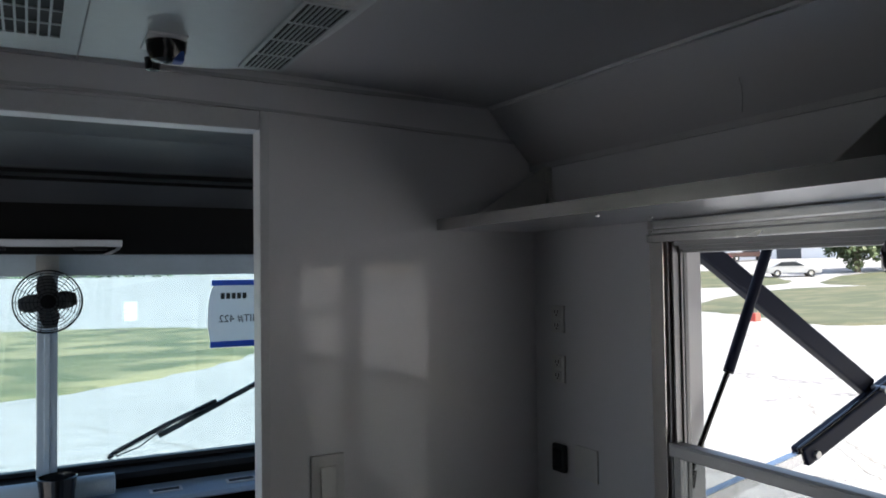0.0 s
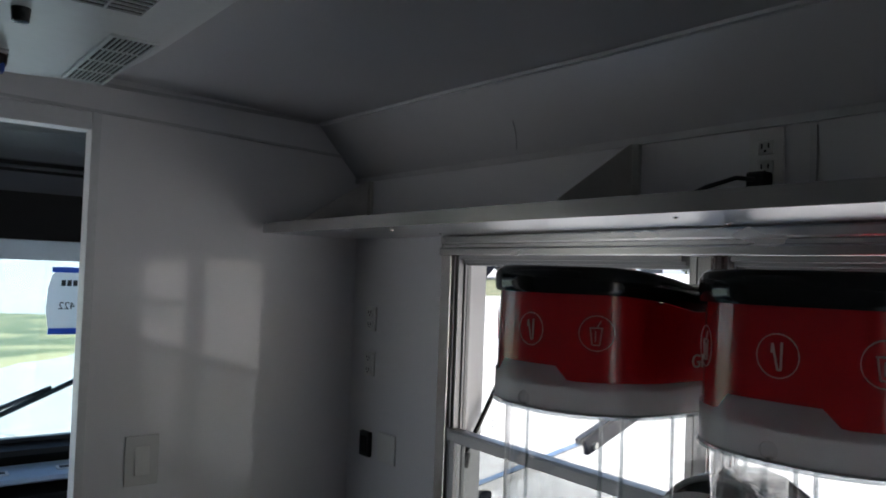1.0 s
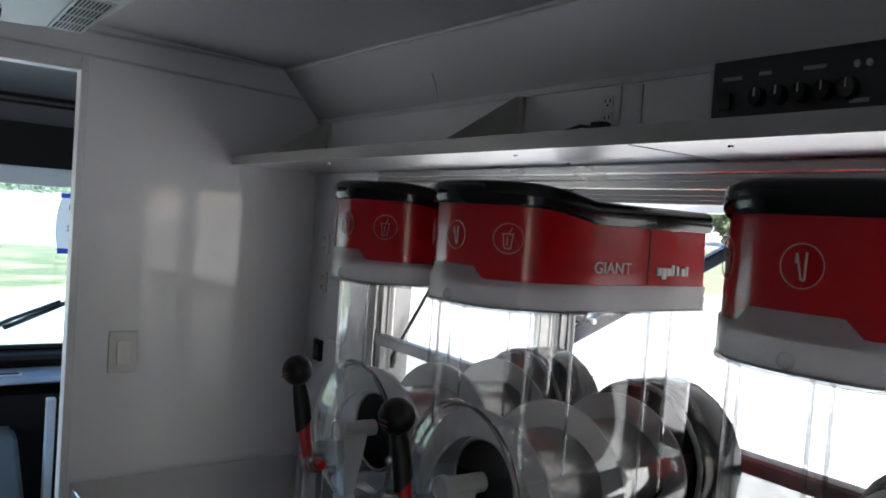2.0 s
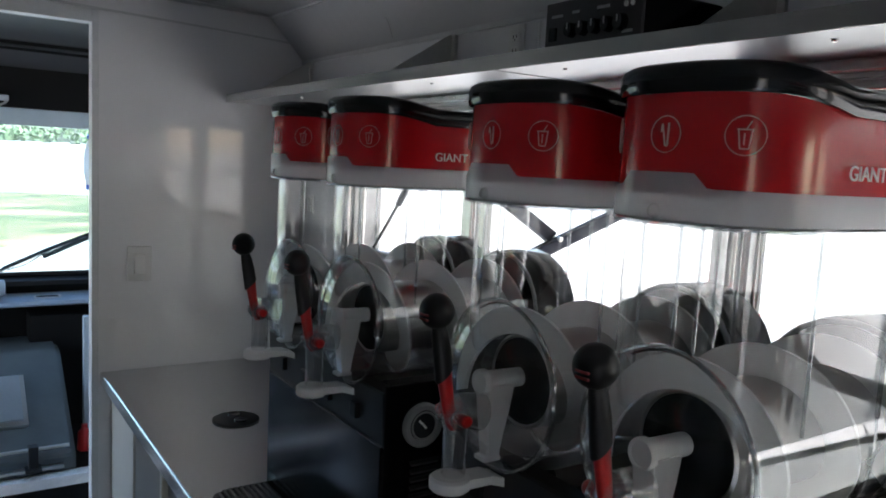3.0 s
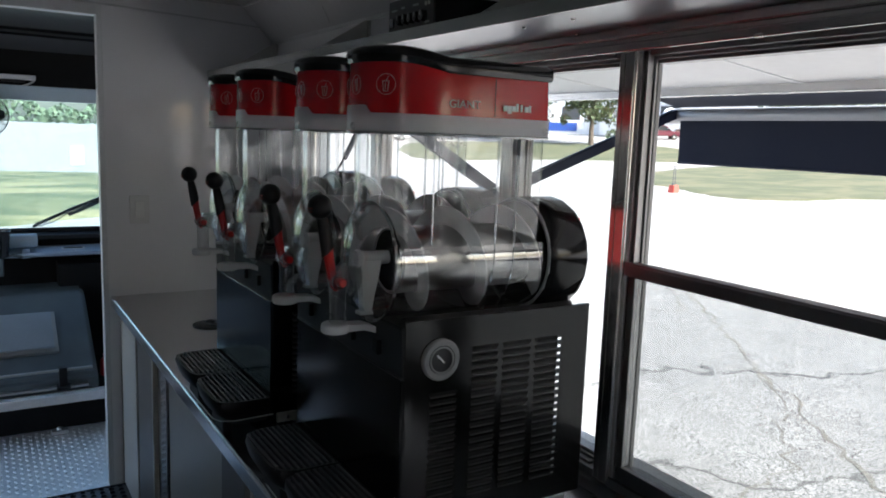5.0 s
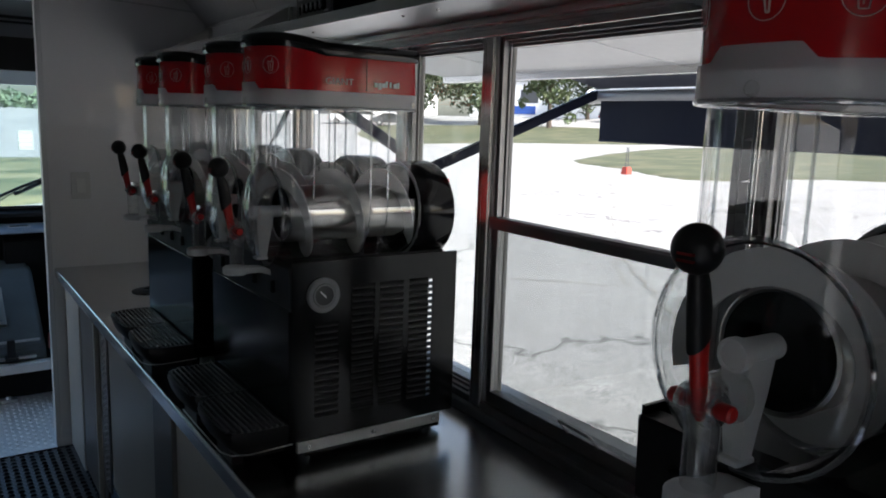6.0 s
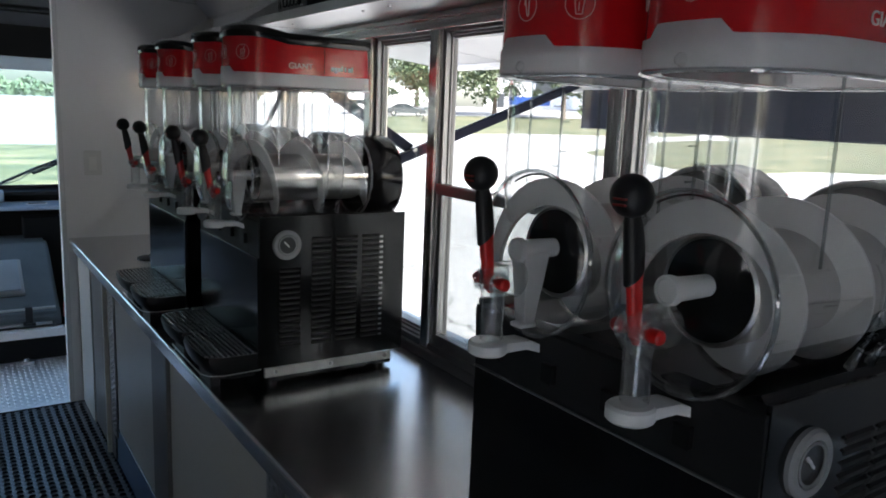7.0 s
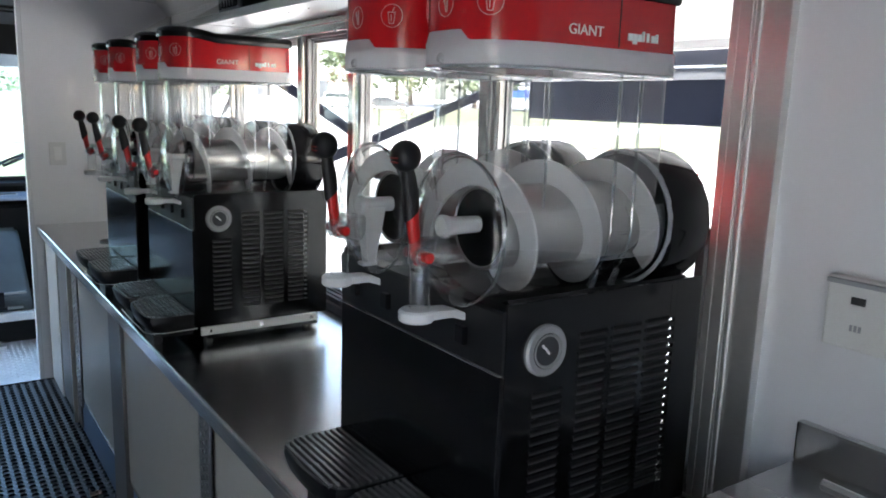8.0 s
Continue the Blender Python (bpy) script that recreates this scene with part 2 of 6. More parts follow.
def beam(bm, a, b, w, h, up=(0, 0, 1), bevel=0.0):
    """A rectangular bar from a to b, w wide and h high."""
    a, b = Vector(a), Vector(b)
    d = (b - a).normalized()
    side = d.cross(Vector(up)).normalized()
    top = side.cross(d)
    m = Matrix((side, d, top)).transposed().to_4x4()
    m.translation = (a + b) / 2
    return box(bm, -w / 2, w / 2, -(b - a).length / 2, (b - a).length / 2, -h / 2, h / 2, bevel, m)


def prism(bm, pts, axis, a, b):
    """The polygon pts, in the two other axes, drawn out along an axis from a to b."""
    def at(p, v):
        return {"x": (v, p[0], p[1]), "y": (p[0], v, p[1]), "z": (p[0], p[1], v)}[axis]
    lo = [bm.verts.new(at(p, a)) for p in pts]
    hi = [bm.verts.new(at(p, b)) for p in pts]
    n = len(pts)
    bm.faces.new(lo)
    bm.faces.new(hi[::-1])
    for i in range(n):
        bm.faces.new((lo[i], lo[(i + 1) % n], hi[(i + 1) % n], hi[i]))
    return bm


def loft(bm, rings, closed=True, cap0=False, cap1=False):
    """Skins rings of points, each of the same count."""
    rows = [[bm.verts.new(p) for p in ring] for ring in rings]
    n = len(rows[0])
    for a, b in zip(rows, rows[1:]):
        for i in range(n if closed else n - 1):
            j = (i + 1) % n
            bm.faces.new((a[i], a[j], b[j], b[i]))
    if cap0:
        bm.faces.new(rows[0])
    if cap1:
        bm.faces.new(rows[-1][::-1])
    return bm


def circle_x(x, cy, cz, r, seg=32):
    return [(x, cy + r * math.cos(2 * math.pi * k / seg), cz + r * math.sin(2 * math.pi * k / seg)) for k in range(seg)]


def turned_x(bm, profile, cy, cz, seg=32, cap0=False, cap1=False):
    """A turned body about an axis along x; profile holds (x, radius)."""
    return loft(bm, [circle_x(x, cy, cz, r, seg) for x, r in profile], True, cap0, cap1)


def turned_z(bm, profile, cx, cy, seg=24, cap0=False, cap1=False):
    rings = [[(cx + r * math.cos(2 * math.pi * k / seg), cy + r * math.sin(2 * math.pi * k / seg), z) for k in range(seg)] for z, r in profile]
    return loft(bm, rings, True, cap0, cap1)


def pipe(bm, pts, r, seg=8):
    """A bent round bar through pts."""
    pts = [Vector(p) for p in pts]
    rings = []
    for i, p in enumerate(pts):
        d = (pts[min(i + 1, len(pts) - 1)] - pts[max(i - 1, 0)]).normalized()
        side = d.cross(Vector((0.31, 0.22, 0.93))).normalized()
        up = side.cross(d)
        rings.append([tuple(p + r * (math.cos(2 * math.pi * k / seg) * side + math.sin(2 * math.pi * k / seg) * up)) for k in range(seg)])
    return loft(bm, rings, True, True, True)


def torus_pts(c, r, axis, seg=32, a0=0.0, a1=360.0):
    out = []
    for k in range(seg + 1):
        a = radians(a0 + (a1 - a0) * k / seg)
        u, v = r * math.cos(a), r * math.sin(a)
        out.append({"x": (c[0], c[1] + u, c[2] + v), "y": (c[0] + u, c[1], c[2] + v), "z": (c[0] + u, c[1] + v, c[2])}[axis])
    return out


B = bmesh.new

# ---- the truck body ----
WALL_X, PART_Y, CTR_Z = 1.25, 1.65, 0.87
WIN_Y0, WIN_Y1, WIN_Z0, WIN_Z1 = -2.19, 1.140, 0.885, 1.832
CEIL_Z = 2.165

bm = B()
box(bm, -1.15, 1.33, -4.6, 3.0, -0.06, 0.0)
setting("floor", bm, DIAMOND, "truck floor of bare aluminium tread plate")
bm = B()
box(bm, -1.12, 1.30, -4.64, 3.46, -0.9, -0.061)
setting("wall_underbody", bm, BLACK_PLASTIC, "plain dark underbody of the truck", "wall")

bm = B()
outer = lambda x: [(x, -4.6, 0.0), (x, 3.5, 0.0), (x, 3.5, 2.03), (x, -4.6, 2.03)]
inner = lambda x: [(x, WIN_Y0, WIN_Z0), (x, WIN_Y1, WIN_Z0), (x, WIN_Y1, WIN_Z1), (x, WIN_Y0, WIN_Z1)]
loft(bm, [inner(WALL_X), outer(WALL_X), outer(1.33), inner(1.33), inner(WALL_X)])
bmesh.ops.remove_doubles(bm, verts=bm.verts, dist=0.0001)
setting("wall_service_side", bm, WHITE_PANEL, "white glossy panel wall with a long row of windows", "wall")

def edge_x(y):
    """Where the ceiling ends and the sloping panel begins: it widens away from the partition."""
    return 1.108 + 0.034 * min(1.65, max(0.0, PART_Y - y))


bm = B()
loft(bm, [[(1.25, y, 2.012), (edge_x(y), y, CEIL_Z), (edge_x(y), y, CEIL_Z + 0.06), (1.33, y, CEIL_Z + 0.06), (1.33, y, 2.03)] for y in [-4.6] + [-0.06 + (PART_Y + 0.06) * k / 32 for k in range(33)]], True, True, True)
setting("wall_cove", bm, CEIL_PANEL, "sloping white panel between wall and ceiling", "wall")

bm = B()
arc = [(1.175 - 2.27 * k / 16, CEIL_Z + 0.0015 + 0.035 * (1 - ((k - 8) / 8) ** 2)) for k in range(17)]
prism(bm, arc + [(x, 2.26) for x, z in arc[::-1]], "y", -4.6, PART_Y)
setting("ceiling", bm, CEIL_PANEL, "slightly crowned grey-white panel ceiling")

# Unseen walls in the dimming grey; the doorway is added to let light in.
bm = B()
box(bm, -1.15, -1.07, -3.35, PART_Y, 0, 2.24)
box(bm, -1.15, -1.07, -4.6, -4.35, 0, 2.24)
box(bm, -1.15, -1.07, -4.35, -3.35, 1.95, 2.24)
setting("wall_far_side", bm, FAR_PANEL, "unseen grey wall, darkened to dim reflections, with a doorway added to let light in", "wall")
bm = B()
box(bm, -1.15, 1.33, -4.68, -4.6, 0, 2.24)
setting("wall_rear", bm, FAR_PANEL, "unseen rear wall, grey to dim reflections", "wall")

bm = B()
box(bm, 1.128, 1.2495, -4.6, -2.2295, 0, 2.012)
setting("wall_sink_side", bm, WHITE_PANEL, "white glossy wall panel beside the sink", "wall")

# partition to the cab, with its doorway and header
DOOR_X0, DOOR_X1, DOOR_Z = -0.30, 0.495, 2.06
bm = B()
box(bm, DOOR_X1 + 0.018, 1.25, PART_Y, PART_Y + 0.05, 0, 2.24)
box(bm, -1.07, DOOR_X0, PART_Y, PART_Y + 0.05, 0, 2.24)
box(bm, DOOR_X0, DOOR_X1 + 0.018, PART_Y, PART_Y + 0.05, DOOR_Z + 0.045, 2.24)
setting("wall_partition", bm, WHITE_PANEL, "white glossy partition with an open doorway to the cab", "wall")
bm = B()
box(bm, DOOR_X1, DOOR_X1 + 0.022, PART_Y - 0.004, PART_Y + 0.055, 0, DOOR_Z + 0.045, 0.003)
box(bm, DOOR_X0, DOOR_X1, PART_Y - 0.004, PART_Y + 0.055, DOOR_Z, DOOR_Z + 0.045, 0.003)
setting("trim_doorway", bm, TRIM_WHITE, "pale aluminium angle round the doorway", "trim")

# seams and cover strips
bm = B()
n = 24
for k in range(n):
    y0, y1 = -4.5 + 6.13 * k / n, -4.5 + 6.13 * (k + 1) / n
    w = 0.004 * math.sin(k * 2.1)
    beam(bm, (edge_x(y0) - 0.004, y0, CEIL_Z - 0.003 + w * 0.4), (edge_x(y1) - 0.004, y1, CEIL_Z - 0.003 + 0.4 * 0.004 * math.sin((k + 1) * 2.1)), 0.013, 0.007)
setting("trim_ceiling_edge", bm, TRIM_WHITE, "white strip along the ceiling's edge", "trim")
bm = B()
beam(bm, (1.243, -4.5, 2.012), (1.243, PART_Y, 2.012), 0.008, 0.014)
setting("trim_wall_top", bm, SEAM, "grey strip along the top of the wall", "trim")
bm = B()
for k in range(12):
    x0, x1 = -1.0 + 2.2 * k / 12, -1.0 + 2.2 * (k + 1) / 12
    zf = lambda x: 2.115 - 0.035 * max(0.0, x - 0.2) ** 1.3
    beam(bm, (x0, PART_Y - 0.004, zf(x0)), (x1, PART_Y - 0.004, zf(x1)), 0.006, 0.007)
setting("trim_header", bm, SEAM, "grey seam strip over the doorway", "trim")
bm = B()
beam(bm, (1.10, PART_Y - 0.006, 2.168), (-1.05, PART_Y - 0.006, 2.19), 0.008, 0.008)
setting("trim_partition_top", bm, SEAM, "grey strip where partition meets ceiling", "trim")

# ---- the row of windows ----
# The window assembly stands proud of the wall panel and runs slightly askew to it.
# Own axes: x = 0 on the posts' faces, positive outwards.
SKEW = Matrix.Translation((1.165, 0, 0)) @ Matrix.Rotation(radians(-1.575), 4, "Z")
MULLIONS = [(1.147, 1.117), (0.440, 0.392), (-0.335, -0.385), (-0.742, -0.790), (-1.447, -1.495), (-2.130, -2.232)]
POST_ALU = mat("dull_post_aluminium", (0.62, 0.605, 0.59), 0.20, 1.0, vary=0.06, scale=5, fine=0.04, stretch=(1, 1, 3), rough_vary=0.2)
TRACK_ALU = mat("weathered_track_aluminium", (0.33, 0.33, 0.335), 0.46, 1.0, vary=0.12, scale=6, fine=0.05, stretch=(1, 1, 3))
HEAD_ALU = mat("dull_head_aluminium", (0.52, 0.515, 0.51), 0.26, 1.0, vary=0.06, scale=5, fine=0.04, stretch=(1, 1, 3))
BEAD = mat("glazing_bead", (0.22, 0.22, 0.22), 0.45, 0.6, vary=0.1, scale=8)
END_PLATE = mat("dull_end_plate", (0.74, 0.735, 0.725), 0.50, 1.0, vary=0.1, scale=5, fine=0.05, stretch=(1, 1, 3))
GLASS_Z0, SASH_Z = 0.945, 1.376


def window_unit(y_hi, y_lo, barred):
    """One framed window between two posts; stepped tracks run round its opening."""
    w = thing("window_1", (0, 0, 0), "aluminium-framed truck window" + (" slid open above its lower sash" if barred else " with one fixed pane"), "window", "windows of the service side", "structure")
    w.matrix_world = SKEW
    z0, z1 = WIN_Z0 + 0.03, 1.788
    bm = B()
    for e, q in ((y_hi, -1), (y_lo, 1)):
        for x, a, b in (((0.008, -0.002, 0.007), (0.016, 0.007, 0.014), (0.012, 0.014, 0.0175), (0.028, 0.0175, 0.023)) if q < 0 else ((0.032, -0.002, 0.012), (0.040, 0.012, 0.018))):
            box(bm, x, 0.046 if q < 0 else 0.062, min(e + q * a, e + q * b), max(e + q * a, e + q * b), z0, z1, 0.001)
    for e, q in ((z0, 1), (z1, -1)):
        for x, a, b in ((0.010, -0.002, 0.008), (0.022, 0.008, 0.015), (0.032, 0.015, 0.022)):
            box(bm, x, 0.062, y_lo + 0.023, y_hi - 0.023, min(e + q * a, e + q * b), max(e + q * a, e + q * b), 0.001)
    part("window_frame", bm, TRACK_ALU, w)
    bm = B()
    box(bm, 0.034, 0.042, y_hi - 0.0250, y_hi - 0.023, z0 + 0.02, z1 - 0.02)
    box(bm, 0.034, 0.042, y_lo + 0.018, y_lo + 0.020, z0 + 0.02, z1 - 0.02)
    part("glazing_bead", bm, BEAD, w, "pale glazing bead")
    if barred:
        bm = B()
        box(bm, 0.000, 0.030, y_lo + 0.004, y_hi - 0.004, SASH_Z - 0.029, SASH_Z, 0.003)
        box(bm, -0.003, 0.004, y_lo + 0.012, y_hi - 0.012, SASH_Z - 0.010, SASH_Z - 0.004, 0.001)
        box(bm, 0.006, 0.026, y_lo + 0.012, y_lo + 0.030, GLASS_Z0 - 0.02, SASH_Z - 0.028, 0.002)
        box(bm, 0.006, 0.026, y_hi - 0.030, y_hi - 0.012, GLASS_Z0 - 0.02, SASH_Z - 0.028, 0.002)
        box(bm, 0.004, 0.028, y_lo + 0.014, y_hi - 0.014, GLASS_Z0 - 0.024, GLASS_Z0 + 0.006, 0.002)
        part("sash", bm, TRACK_ALU, w)
        bm = B()
        ym = (y_lo + y_hi) / 2 - 0.015
        pipe(bm, [(0.006, ym - 0.061, GLASS_Z0 + 0.004), (-0.022, ym - 0.058, GLASS_Z0 + 0.033), (-0.022, ym + 0.032, GLASS_Z0 + 0.036), (0.006, ym + 0.035, GLASS_Z0 + 0.004)], 0.0032)
        part("handle", bm, TRACK_ALU, w)
        bm = B()
        box(bm, 0.012, 0.016, y_lo + 0.028, y_hi - 0.028, GLASS_Z0, SASH_Z - 0.026)
        g = part("pane", bm, PANE_DULL, w)
    else:
        bm = B()
        box(bm, 0.040, 0.044, y_lo + 0.02, y_hi - 0.02, z0 + 0.018, z1 - 0.018)
        g = part("pane", bm, PANE, w)
    g.visible_shadow = False
    return w


for (a, b), (c, d), barred in zip(MULLIONS, MULLIONS[1:], (True, True, False, True, True)):
    window_unit(b, c, barred)


def askew(name, bm, material, label):
    bmesh.ops.transform(bm, matrix=SKEW, verts=bm.verts)
    return setting(name, bm, material, label, "trim")


for k, (hi, lo) in enumerate(MULLIONS):
    bm = B()
    end = k == 5
    box(bm, 0.0, 0.062, lo + (0.058 if end else 0.0), hi, WIN_Z0 - 0.01, 1.79, 0.002)
    if hi - lo > 0.04:
        box(bm, -0.003, 0.001, lo + (0.062 if end else 0.004), hi - 0.019, WIN_Z0, 1.787, 0.001)
        box(bm, -0.0015, 0.001, hi - 0.016, hi - 0.003, WIN_Z0, 1.787, 0.001)
    if end:
        # wide cover plate that laps onto the wall past the last window
        box(bm, 0.006, 0.16, lo, lo + 0.0575, WIN_Z0 - 0.01, 1.836, 0.002)
        box(bm, 0.001, 0.007, lo + 0.050, lo + 0.057, WIN_Z0, 1.80, 0.001)
    if k == 0:
        box(bm, 0.002, 0.12, hi, hi + 0.012, WIN_Z0 - 0.01, 1.836, 0.002)
    askew("trim_window_post_%d" % (k + 1), bm, END_PLATE if end else POST_ALU, "bare aluminium cover plate past the last window" if end else "bare aluminium post between the windows")
bm = B()
y_end, y_top = MULLIONS[-1][1] - 0.004, MULLIONS[0][0] + 0.014
box(bm, -0.004, 0.20, y_end, y_top, 1.789, 1.807, 0.003)
box(bm, 0.002, 0.20, y_end, y_top, 1.807, 1.816, 0.001)
box(bm, -0.002, 0.20, y_end, y_top, 1.816, 1.8365, 0.004)
askew("trim_window_head", bm, HEAD_ALU, "stepped aluminium rail over the windows")
bm = B()
prism(bm, [(-0.012, CTR_Z + 0.002), (0.20, CTR_Z - 0.05), (0.20, CTR_Z - 0.03), (0.075, 0.897), (-0.010, 0.897), (-0.012, 0.894)], "y", y_end, y_top)
box(bm, 0.000, 0.072, y_end, y_top, 0.897, 0.916, 0.002)
box(bm, 0.030, 0.060, y_end, y_top, 0.916, 0.935, 0.002)
askew("trim_window_sill", bm, TRACK_ALU, "stepped aluminium sill track under the windows")

# ---- counter and base cabinet ----
bm = B()
box(bm, 0.527, 1.222, -2.20, PART_Y - 0.002, CTR_Z - 0.002, CTR_Z, 0)
nose = [(0.531 - 0.008 * math.sin(radians(11.25 * k)), CTR_Z - 0.007 + 0.008 * math.cos(radians(11.25 * k))) for k in range(9)]
prism(bm, [(0.541, CTR_Z + 0.001)] + nose + [(0.523, CTR_Z - 0.040), (0.525, CTR_Z - 0.042), (0.541, CTR_Z - 0.042)], "y", -2.20, PART_Y - 0.002)
box(bm, 0.537, 1.222, -2.20, PART_Y - 0.002, CTR_Z - 0.03, CTR_Z - 0.002)
counter = tagged(part("countertop", bm, COUNTER_STEEL, None), "long brushed stainless steel countertop along the windows", "countertop")
counter["kind"] = "structure"

base = thing("base_cabinet", (0.56, 0.0, 0.0), "grey panelled base cabinet under the steel countertop", "cabinet")
bm = B()
box(bm, 0.035, 0.66, -2.18, PART_Y - 0.004, 0.10, CTR_Z - 0.044)
part("body", bm, GREY_PANEL, base)
for y0, y1 in ((0.005, 0.685), (-1.055, -0.205), (-1.410, -1.175), (-2.10, -1.555)):
    bm = B()
    box(bm, 0.004, 0.033, y0, y1, 0.205, CTR_Z - 0.05, 0.002)
    part("panel", bm, GREY_PANEL, base)
STILE = mat("stile_paint", (0.13, 0.125, 0.12), 0.4, vary=0.1, scale=4)
for y0, y1, x0 in ((0.800, 1.285, 0.006), (-0.200, 0.0, -0.008), (-1.550, -1.415, 0.0)):
    part("stile", box(B(), x0, 0.034, y0, y1, 0.02 if y0 > -1 else 0.19, CTR_Z - 0.046, 0.004), STILE if y0 > -1 else GREY_PANEL, base)
part("stile_edge", box(B(), -0.012, 0.030, 0.880, 0.900, 0.02, CTR_Z - 0.046, 0.004), GREY_PANEL, base)
for y0, y1 in ((0.005, 0.685), (-1.055, -0.205)):
    part("edge_trim", box(B(), 0.000, 0.012, y0, y1, 0.2005, 0.2045), ALU, base, "thin bright edge trim")
bm = B()
box(bm, 0.0, 0.033, 1.29, PART_Y - 0.006, 0.0, CTR_Z - 0.044, 0.003)
part("end_panel", bm, GREY_PANEL, base)
bm = B()
box(bm, 0.014, 0.034, -2.15, 1.41, 0.0, 0.20, 0.003)
part("kick_board", bm, BLUE_KICK, base, "blue kick board")
# punched steel strips
STRIP = mat("dull_punched_steel", (0.26, 0.27, 0.28), 0.35, 1.0, vary=0.2, scale=9)
for y in (0.742, -1.115):
    bm = B()
    box(bm, -0.004, 0.004, y - 0.045, y + 0.045, 0.16, CTR_Z - 0.06, 0.002)
    for k in range(26):
        for s in (-0.026, 0.0, 0.026):
            z = 0.19 + k * 0.0235 + (0.0115 if s == 0 else 0)
            box(bm, -0.007, -0.003, y + s - 0.006, y + s + 0.006, z - 0.0065, z + 0.0065, 0.002)
    part("punched_strip", bm, STRIP, base, "punched bright metal strip")

cover = thing("grommet", (0.785, 0.985, CTR_Z), "black plastic cable grommet set in the countertop", "grommet")
bm = B()
turned_z(bm, [(0.0, 0.068), (0.004, 0.068), (0.006, 0.062), (0.006, 0.0)], 0, 0, 28)
part("flange", bm, BLACK_PLASTIC, cover, "", True)
for dy in (-0.026, 0.03):
    bm = B()
    turned_z(bm, [(0.006, 0.020), (0.010, 0.018), (0.007, 0.013), (0.007, 0.0)], 0.004, dy, 18)
    part("plug", bm, BLACK_GLOSS, cover, "", True)


# ---- slush machines ----
RED_DEEP = mat("deep_red_handle_plastic", (0.52, 0.014, 0.014), 0.3, vary=0.06, scale=10)
DIAL_GREY = mat("dial_grey_plastic", (0.26, 0.265, 0.27), 0.22)
DIAL_FACE = mat("dial_face_grey", (0.035, 0.038, 0.042), 0.2)
AX_Z = 0.52            # drum axis above the countertop
def d_plan(inset=0.0, n=20, rear=0.938, z=0.0, cy=0.0, front=0.590):
    """The outline of a bowl from above: a round front and a square back. x is from the wall side's zero."""
    a, b, xc = 0.715 - front - inset, 0.104 - inset, 0.715
    pts = []
    for k in range(n + 1):
        t = math.pi / 2 + math.pi * k / n
        c, s = math.cos(t), math.sin(t)
        pts.append((xc + a * math.copysign(abs(c) ** 0.82, c), cy + b * math.copysign(abs(s) ** 0.82, s), z))
    r = 0.022
    for cx, sy, t0 in ((rear - inset - r, -1, -90), (rear - inset - r, 1, 0)):
        for k in range(5):
            t = radians(t0 + 90 * k / 4)
            pts.append((cx + r * math.cos(t), cy + sy * (b - r) + r * math.sin(t), z))
    return pts


def word_mesh(text, size, depth, wide=1.0):
    """Raised lettering as a mesh in the x-y plane, starting at the origin."""
    fc = bpy.data.curves.new("word", "FONT")
    fc.body = text
    fc.size, fc.extrude, fc.resolution_u = size, depth, 3
    ob = new("word", fc)
    me = bpy.data.meshes.new_from_object(ob.evaluated_get(bpy.context.evaluated_depsgraph_get()))
    bpy.data.objects.remove(ob)
    bpy.data.curves.remove(fc)
    me.materials.clear()
    me.transform(Matrix.Diagonal((wide, 1, 1, 1)))
    return me


def wave(x):
    """Height of the lid's black cap along the bowl."""
    u = (x - 0.590) / (0.938 - 0.590)
    return 0.010 * math.cos(math.pi * min(1.0, max(0.0, (u - 0.08) / 0.45))) + 0.007 * max(0.0, u - 0.6) / 0.4


